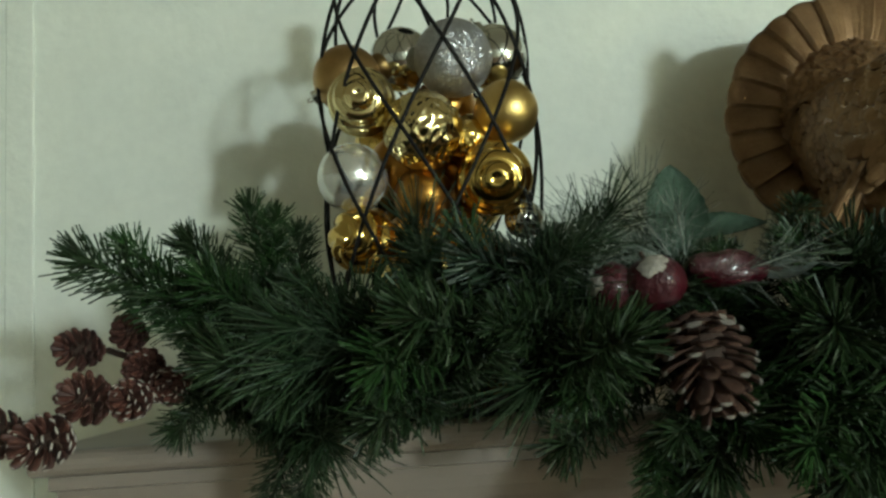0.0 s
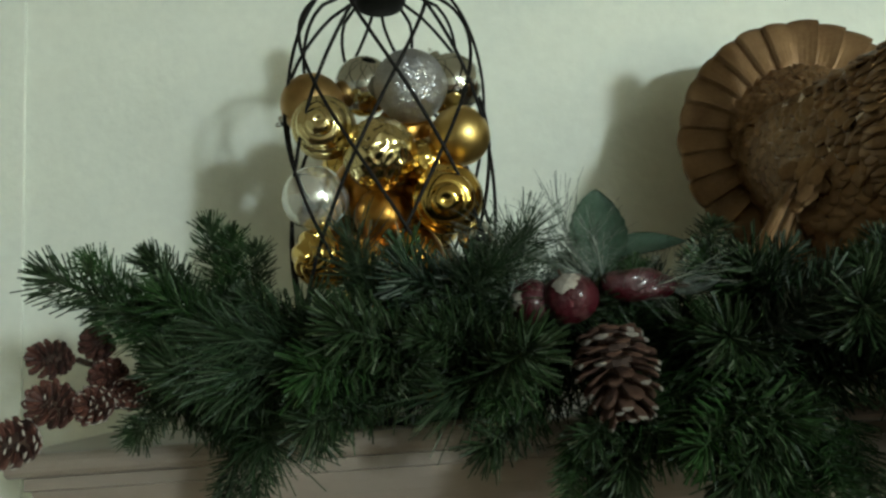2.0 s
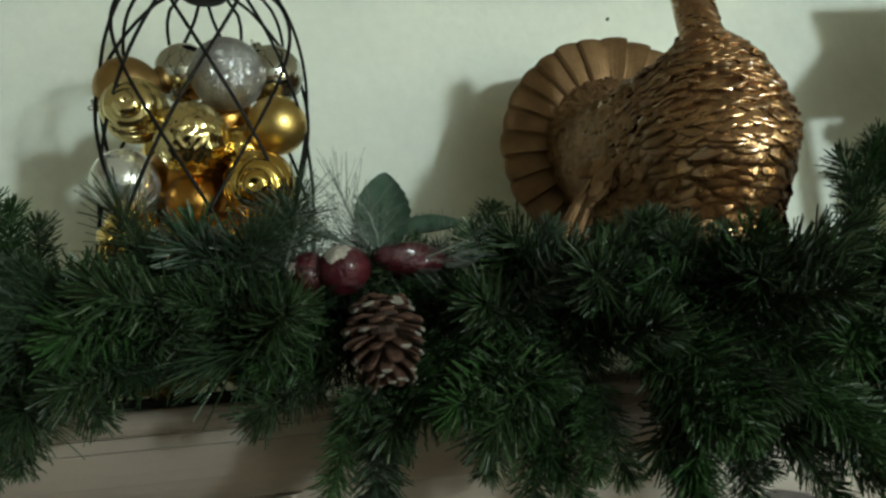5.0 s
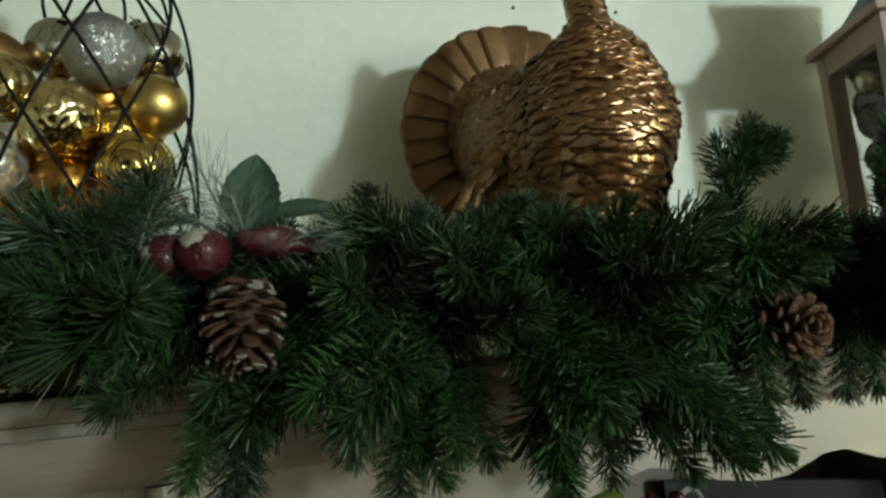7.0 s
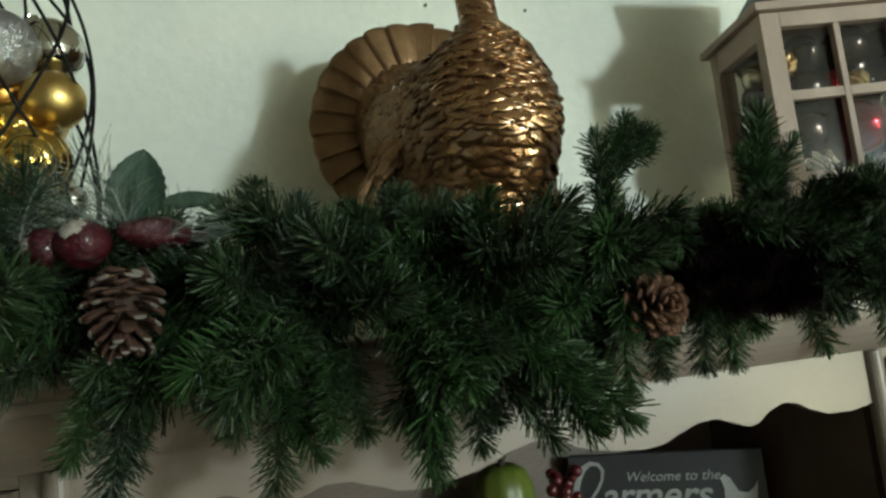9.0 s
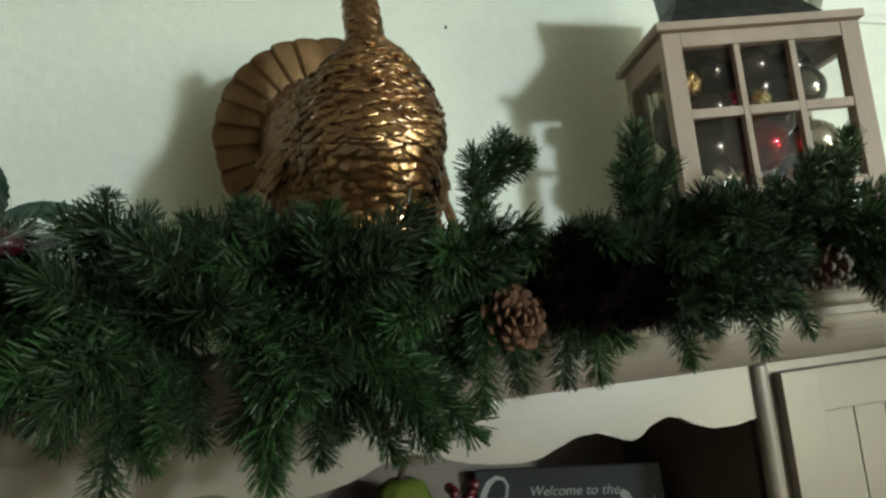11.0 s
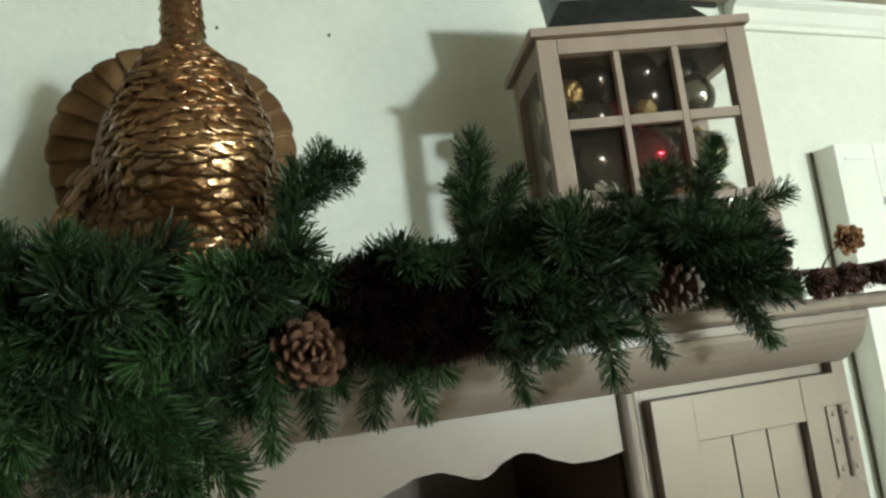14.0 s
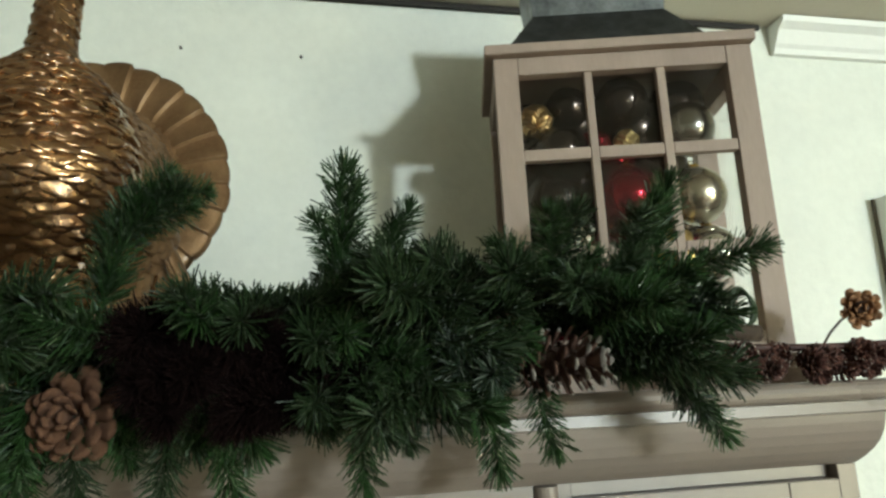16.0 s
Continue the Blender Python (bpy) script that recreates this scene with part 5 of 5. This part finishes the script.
# sprays that hang over the cornice, with bare wood between them
for kind, x, z0, tx, ty, tz in (
        ("frost", 0.184, 1.765, 0.178, 0.530, 1.685), ("dark", 0.195, 1.770, 0.190, 0.545, 1.700), ("fresh", 0.165, 1.775, 0.150, 0.530, 1.712),
        ("dark", 0.305, 1.755, 0.299, 0.530, 1.668), ("fresh", 0.300, 1.760, 0.315, 0.525, 1.690), ("dark", 0.290, 1.765, 0.268, 0.530, 1.712), ("dark", 0.365, 1.770, 0.361, 0.535, 1.700), ("fresh", 0.350, 1.770, 0.335, 0.530, 1.706),
        ("fresh", 0.430, 1.755, 0.416, 0.525, 1.664), ("dark", 0.440, 1.750, 0.432, 0.530, 1.672), ("dark", 0.470, 1.745, 0.471, 0.530, 1.676), ("dark", 0.480, 1.740, 0.490, 0.535, 1.692), ("fresh", 0.500, 1.745, 0.528, 0.520, 1.672),
        ("fresh", 0.515, 1.745, 0.588, 0.515, 1.700), ("fresh", 0.505, 1.750, 0.560, 0.510, 1.676), ("dark", 0.520, 1.755, 0.585, 0.525, 1.722)):
    sprig(kind, (x, 0.545, z0), (tx, ty - 0.01, tz))
# a broad bright spray in front
for b, t in (((0.415, 0.530, 1.815), (0.470, 0.475, 1.752)), ((0.400, 0.535, 1.800), (0.430, 0.480, 1.735)), ((0.440, 0.535, 1.822), (0.505, 0.480, 1.800))):
    sprig("fresh", b, t, 1.2)
# frosted fan beneath the dusky fruit
for t in ((0.948, 0.500, 1.812), (0.952, 0.492, 1.792), (0.972, 0.490, 1.786)):
    sprig("frost", (0.990, 0.545, 1.800), t, 0.8)
# soft tufts that face the room
for x, y, z, dx, dz in ((0.078, 0.525, 1.862, 0.02, 0.03), (-0.040, 0.530, 1.835, -0.02, 0.02), (0.020, 0.530, 1.875, -0.01, 0.04), (0.120, 0.530, 1.885, 0.0, 0.03)):
    sprig("soft", (x, y + 0.03, z), (x + dx, y - 0.045, z + dz), 0.9)
# dark needles behind the fruit, and a few pale ones across it
for kind, b, t in (("dark", (0.185, 0.590, 1.856), (0.245, 0.575, 1.866)), ("dark", (0.225, 0.590, 1.850), (0.180, 0.570, 1.872)), ("dark", (0.190, 0.585, 1.845), (0.235, 0.570, 1.852)),
                   ("wisp", (0.198, 0.530, 1.868), (0.250, 0.500, 1.884)), ("wisp", (0.120, 0.520, 1.872), (0.128, 0.490, 1.902))):
    sprig(kind, b, t, 0.8)
# long pale wisps behind the sugared fruit
for b, t in (((0.190, 0.545, 1.885), (0.130, 0.530, 1.915)), ((0.195, 0.545, 1.880), (0.192, 0.520, 1.918)), ((0.190, 0.560, 1.885), (0.122, 0.548, 1.925)), ((0.195, 0.558, 1.885), (0.155, 0.545, 1.935)),
             ((0.170, 0.550, 1.880), (0.110, 0.530, 1.898))):
    sprig("wisp", b, t, 1.0)

# ---- pine cones ----


def scale_mesh(name, *mats, tip=False, fat=1.0, dip=4):
    """One woody scale with a rounded, thickened tip: along x, face up, 1 long and about 1 wide."""
    verts, faces, idx = [], [], []
    sect = ((0.10, 0.16, 0.0, 0.05), (0.50, 0.34, 0.01, 0.08), (0.74, 0.47, 0.03, 0.13), (0.88, 0.47, 0.07, 0.19), (0.97, 0.36, 0.11, 0.20), (1.02, 0.18, 0.13, 0.14))
    ring = ((-1, -0.35), (-0.55, -1), (0.55, -1), (1, -0.35), (0.75, 0.75), (0, 1.25), (-0.75, 0.75))
    n = len(ring)
    for f, w, lift, th in sect:
        for sx, sz in ring:
            verts.append((f, w * sx, lift + th * 0.5 * sz * fat))
    for s in range(len(sect) - 1):
        for q in range(n):
            i0, i1 = s * n + q, s * n + (q + 1) % n
            faces.append((i0, i1, i1 + n, i0 + n))
            idx.append(1 if tip and s >= dip else 0)
    faces.append(tuple(range(len(verts) - n, len(verts))))
    idx.append(1 if tip else 0)
    me = bpy.data.meshes.new(name)
    me.from_pydata(verts, [], faces)
    for m in mats:
        me.materials.append(m)
    me.polygons.foreach_set("material_index", idx)
    me.shade_smooth()
    me.update()
    return me


def cone_layout(length, radius, scales, rg, open_up=1.0, wide=0.47):
    """Where each scale sits: matrices that map the unit scale into the cone."""
    out = []
    for k in range(scales):
        t = (k + 0.5) / scales
        a = k * 2.39996
        env = radius * (math.sin(math.pi * (0.16 + 0.78 * t)) ** 0.65)
        up = radians(2 + 72 * t ** 1.5 * open_up + rg.uniform(-6, 6))
        ln = max(0.40 * radius, env / max(0.60, math.cos(up) + 0.1)) * rg.uniform(0.90, 1.06)
        wid = radius * wide * (1.12 - 0.45 * t) * rg.uniform(0.9, 1.1)
        base = Matrix.Translation((0, 0, length * (0.04 + 0.80 * t)))
        out.append(base @ Matrix.Rotation(a, 4, "Z") @ Matrix.Rotation(-up, 4, "Y") @ Matrix.Rotation(rg.uniform(-0.15, 0.15), 4, "X") @ Matrix.Diagonal((ln, wid, wid, 1)))
    return out


def blunt_layout(length, radius, scales, rg):
    """An opened cone seen from its tip: the scale ends spread over a low dome."""
    out = []
    for k in range(scales):
        t = (k + 0.6) / scales
        r = radius * t ** 0.55
        tip = Vector((r, 0, length * (0.30 + 0.70 * (1 - (r / radius) ** 2))))
        foot = Vector((0.0, 0, max(0.0, tip.z - radius * (0.45 + 0.35 * (1 - t)) - 0.1 * r)))
        d = tip - foot
        up = math.atan2(d.z, d.x) + rg.uniform(-0.08, 0.08)
        wid = radius * (0.30 + 0.15 * t) * rg.uniform(0.9, 1.12)
        out.append(Matrix.Rotation(k * 2.39996 + rg.uniform(-0.06, 0.06), 4, "Z") @ Matrix.Translation(foot) @ Matrix.Rotation(-up, 4, "Y") @ Matrix.Diagonal((d.length, wid, wid, 1)))
    return out


def cone_core(length, radius):
    return lathe(bmesh.new(), [(0.0, 0.0), (radius * 0.35, length * 0.08), (radius * 0.42, length * 0.35), (radius * 0.28, length * 0.72), (0.0, length * 0.90)], 12)


def pine_cone(m, length, radius, mats, frost, label, scales=60, seed=1, open_up=1.0, blunt=False):
    """A cone along z, its open end at the top; every scale is a piece."""
    rg = random.Random(seed)
    th = thing("pine_cone", m, label, "pine cone", "pine cones on the garland")
    part("core", cone_core(length * (0.6 if blunt else 1), radius), CONE_CORE, th)
    for k, mm in enumerate(blunt_layout(length, radius, scales, rg) if blunt else cone_layout(length, radius, scales, rg, open_up)):
        me = mats[1] if rg.random() < frost else mats[0]
        part("scale", mats[2] if len(mats) > 2 and k > 0.62 * scales else me, None, th, at=mm)
    return th


DIPPED = scale_mesh("scale", CONE, FROST, tip=True, dip=3)
PLAIN, TIPPED = scale_mesh("scale", CONE), scale_mesh("scale", CONE, FROST, tip=True)
WARM = scale_mesh("scale", CONE_WARM, fat=1.5)
pine_cone(aim((0.190, 0.520, 1.850), (0.06, -0.30, -0.95)), 0.061, 0.034, (PLAIN, TIPPED), 0.5, "brown pine cone with frosted tips hanging on the garland", 78, 1, 0.85)
pine_cone(aim((0.672, 0.558, 1.776), (-0.05, -1, -0.02)), 0.050, 0.037, (WARM, WARM), 0.0, "warm brown pine cone facing out of the garland", 34, 2, blunt=True)
pine_cone(aim((1.006, 0.552, 1.806), (0.92, -0.36, -0.12)), 0.084, 0.033, (PLAIN, TIPPED, DIPPED), 0.5, "brown pine cone with pale tips lying sideways", 66, 3, 0.7)

# ---- picks of the garland: sugared fruit and leaves ----


def sugared_fruit(centre, r, stretch, axis, snow, label):
    th = thing("sugared_fruit", aim(centre, axis), label, "artificial fruit", "sugared fruit on the garland")
    rows, rg = [], random.Random(int(r * 1e5))
    for k in range(36):
        a = 2 * math.pi * k / 36
        row = []
        for j in range(25):
            p = math.pi * j / 24
            dim = 1 - 0.28 * math.exp(-((p - math.pi) / 0.38) ** 2) - 0.16 * math.exp(-(p / 0.32) ** 2)
            lob = 1 + 0.035 * math.cos(5 * a) * math.sin(p)
            if stretch > 2:
                lob *= 1 - 0.30 * abs(math.cos(p)) ** 3 + 0.10 * math.sin(3 * a + 5 * p) * math.sin(p)
            row.append(Vector((r * lob * math.sin(p) * math.cos(a), r * lob * math.sin(p) * math.sin(a), -r * stretch * dim * math.cos(p))))
        rows.append(row)
    bm = bmesh.new()
    grid_faces(bm, rows, closed_u=True)
    part("fruit", bm, APPLE, th, smooth=True)
    if snow:
        bm = bmesh.new()
        rows = []
        for k in range(28):
            a = 2 * math.pi * k / 28
            ext = 0.44 + 0.07 * math.sin(2 * a + 1) + 0.05 * math.sin(5 * a) + 0.03 * math.sin(11 * a)
            rows.append([Vector((math.sin(q * ext) * math.cos(a), math.sin(q * ext) * math.sin(a), math.cos(q * ext))) * r * (1.02 + 0.06 * (1 - q) + 0.02 * math.sin(9 * a + 7 * q)) for q in [0.0, 0.25, 0.5, 0.75, 0.95, 1.0]])
        grid_faces(bm, rows, closed_u=True)
        s = part("snow_cap", bm, FROST, th, "clump of white artificial snow", smooth=True)
        s.matrix_basis = aim((0, 0, 0), th.matrix_basis.to_3x3().inverted() @ Vector(snow))
    part("stalk", tube(bmesh.new(), [(0, 0, r * stretch * 0.7), (0.002, 0, r * stretch * 1.25)], 0.0016, 6), STEM, th)
    return th


sugared_fruit((0.165, 0.514, 1.872), 0.0205, 0.92, (-0.2, 0.3, 1), (-0.20, -0.80, 0.55), "sugared red apple with a clump of snow")
sugared_fruit((0.217, 0.522, 1.879), 0.0125, 2.6, (0.97, 0.15, -0.08), None, "elongated dark red sugared fruit on the garland")
sugared_fruit((0.137, 0.520, 1.872), 0.0165, 1.05, (-0.5, 0.1, 0.8), (-0.75, -0.6, 0.1), "small frosted red fruit on the garland")
sugared_fruit((0.995, 0.542, 1.834), 0.0180, 1.0, (-0.1, 0.5, 1), None, "dusky red sugared fruit deep in the garland")


def leaf(base, tip, face, width, mat, label, curl=0.2):
    """A cupped leaf with a midrib and a toothed edge."""
    b, t = Vector(base), Vector(tip)
    d = t - b
    n = Vector(face).normalized()
    s = d.normalized().cross(n).normalized()
    rows = []
    for i in range(19):
        f = i / 18
        w = width * 0.5 * math.sin(math.pi * f ** 0.8) ** 0.75 * (1 + (0.06 if i % 2 else -0.02))
        row = []
        for j in range(-4, 5):
            q = j / 4
            row.append(d * f + s * w * q + n * (width * curl * (q * q - 0.3) * math.sin(math.pi * f) - 0.10 * d.length * f * f + (0.0012 if j == 0 else 0)))
        rows.append(row)
    bm = bmesh.new()
    grid_faces(bm, rows)
    top = list(bm.faces)
    r = bmesh.ops.solidify(bm, geom=top, thickness=0.0008)
    return tagged(part("leaf", bm, mat, at=Matrix.Translation(b), smooth=True), label, "leaf", "leaves on the garland")


leaf((0.194, 0.560, 1.890), (0.206, 0.576, 1.969), (0.1, -1, 0.25), 0.047, LEAF, "green velvet leaf standing up from the garland")
leaf((0.210, 0.575, 1.908), (0.282, 0.598, 1.926), (0.1, -0.5, 0.9), 0.040, LEAF, "green velvet leaf lying over the garland")
leaf((0.245, 0.530, 1.872), (0.278, 0.522, 1.880), (0.1, -0.8, 0.6), 0.016, LEAF_W, "pale frosted leaf beside the red fruit")
leaf((0.400, 0.620, 1.868), (0.412, 0.640, 1.900), (-0.5, -1, 0.3), 0.026, LEAF_W, "pale frosted leaf in front of the turkey tail")
leaf((0.915, 0.545, 1.820), (0.935, 0.520, 1.790), (0.1, -0.9, 0.4), 0.024, LEAF_W, "pale frosted leaf among the needles")

# bare glossy twigs that poke out of the needles
for pts in (((0.232, 0.545, 1.822), (0.270, 0.520, 1.836), (0.312, 0.516, 1.848)), ((0.350, 0.500, 1.835), (0.385, 0.478, 1.842), (0.400, 0.470, 1.852)),
            ((-0.115, 0.500, 1.846), (-0.095, 0.492, 1.850), (-0.080, 0.490, 1.853))):
    tagged(part("twig", tube(bmesh.new(), pts, 0.0013, 6, taper=0.7), NEEDLE_FROST, smooth=True), "thin pale glossy plastic twig in the garland", "twig", "pale twigs in the garland")

# ---- brown cone garland that runs beneath, seen at both ends ----
brown = thing("cone_garland", pose(0.56, 0.64, HT), "brown garland of small cones on a bare vine", "garland")
BI = pose(-0.56, -0.64, -HT)
vine = []
for k in range(90):
    x = -0.190 + 1.780 * k / 89
    vine.append((x, 0.655 + 0.012 * math.sin(x * 8) - (0.08 if x < -0.1 else 0) * min(1, (-0.1 - x) / 0.12) if x < -0.1 else 0.655 + 0.012 * math.sin(x * 8), HT + 0.040 + 0.005 * math.sin(x * 11 + 2)))
part("vine", tube(bmesh.new(), vine, 0.0042, 7), CONE_RED, brown, at=BI, smooth=True)
part("vine", tube(bmesh.new(), [(-0.170, 0.615, 1.815), (-0.200, 0.580, 1.832), (-0.215, 0.560, 1.822), (-0.240, 0.545, 1.812), (-0.275, 0.540, 1.806), (-0.296, 0.545, 1.806)], 0.0036, 7), CONE_RED, brown, at=BI, smooth=True)
part("vine", tube(bmesh.new(), [(-0.190, 0.590, 1.828), (-0.222, 0.592, 1.846), (-0.250, 0.598, 1.856)], 0.0028, 7), CONE_RED, brown, at=BI, smooth=True)
rng = random.Random(9)


def small_cone(p, d, ln, r, mat, frost, seed, blunt=False):
    """Too small to pick its scales apart: one joined mesh."""
    rg = random.Random(seed)
    bm = cone_core(ln, r)
    for f in bm.faces:
        f.material_index = 2
    plain, tipped = scale_mesh("tmp", mat), scale_mesh("tmp", mat, FROST, tip=True)
    for mm in blunt_layout(ln, r, 30, rg) if blunt else cone_layout(ln, r, 58, rg, 0.8, 0.42):
        me = (tipped if rg.random() < frost else plain).copy()
        me.transform(mm)
        bm.from_mesh(me)
        bpy.data.meshes.remove(me)
    for me in (plain, tipped):
        bpy.data.meshes.remove(me)
    return tagged(part("small_cone", bm, (mat, FROST, CONE_CORE), brown, at=BI @ aim(p, d)), kind="stuff")


for k, (p, d, ln, r, fr) in enumerate((
        ((-0.262, 0.590, 1.859), (-0.35, -0.9, 0.10), 0.028, 0.0180, 0.0), ((-0.231, 0.590, 1.865), (0.1, -0.8, 0.3), 0.026, 0.0150, 0.0),
        ((-0.213, 0.573, 1.843), (0.2, -0.9, 0.0), 0.028, 0.0165, 0.05), ((-0.191, 0.560, 1.831), (0.3, -0.8, -0.1), 0.026, 0.0150, 0.85),
        ((-0.206, 0.540, 1.821), (0.1, -0.9, 0.1), 0.027, 0.0160, 0.6), ((-0.229, 0.532, 1.819), (-0.1, -0.9, 0.35), 0.030, 0.0190, 0.15),
        ((-0.243, 0.512, 1.801), (-0.25, -0.95, 0.0), 0.030, 0.0195, 0.7), ((-0.283, 0.530, 1.806), (-0.5, -0.8, 0.0), 0.030, 0.0185, 0.05))):
    small_cone((p[0] + 0.008, p[1], p[2] - 0.003), d, ln * 1.06, r * 1.06, CONE_RED, fr, 100 + k)
for k in range(29):
    x = 1.255 + 0.310 * k / 28
    small_cone((x, 0.650 + rng.uniform(-0.008, 0.012), HT + 0.019 + 0.008 * (k % 2)), (rng.uniform(-0.7, 0.7), rng.uniform(-1, -0.2), rng.uniform(-0.35, 0.15)), rng.uniform(0.022, 0.029), 0.0165, CONE_RED, rng.choice((0, 0, 0.35)), 200 + k)
part("wire_stalk", tube(bmesh.new(), [(1.376, 0.645, HT + 0.034), (1.384, 0.638, HT + 0.050), (1.394, 0.632, HT + 0.062), (1.404, 0.628, HT + 0.068)], 0.0013, 6), STEM, brown, at=BI)
small_cone((1.413, 0.628, HT + 0.073), (-0.35, -0.8, -0.05), 0.020, 0.0235, CONE_BUD, 0.0, 301, True)

# green wire coil at the garland's end
bm = bmesh.new()
for k in range(5):
    tube(bm, [(1.272 + 0.0045 * k + 0.013 * math.cos(t * 0.3927), 0.622 + 0.005 * k, 1.852 + (0.021 - 0.001 * k) * math.sin(t * 0.3927)) for t in range(17)], 0.0017, 6)
tagged(part("wire_coil", bm, NEEDLE, smooth=True), "coil of dark green wire at the garland end", "wire")

# small iced berries beside the apple
ice = thing("iced_berry_pick", pose(0.122, 0.560, 1.885), "spray of small clear iced berries among the needles", "berry pick")
rng = random.Random(77)
iced = mesh_from(lathe(bmesh.new(), ball_profile(1.0, 8), 12), "iced_berry", SILVER_D, smooth=True)
for k in range(16):
    v = Vector((rng.uniform(-0.028, 0.030), rng.uniform(-0.018, 0.018), rng.uniform(-0.004, 0.036)))
    part("iced_berry", iced, None, ice, at=Matrix.Translation(v) @ Matrix.Diagonal([rng.uniform(0.003, 0.0048)] * 3 + [1]))
    part("wire_stalk", tube(bmesh.new(), [(v.x * 0.2, v.y * 0.2, -0.03), tuple(v)], 0.0006, 5), STEM, ice)
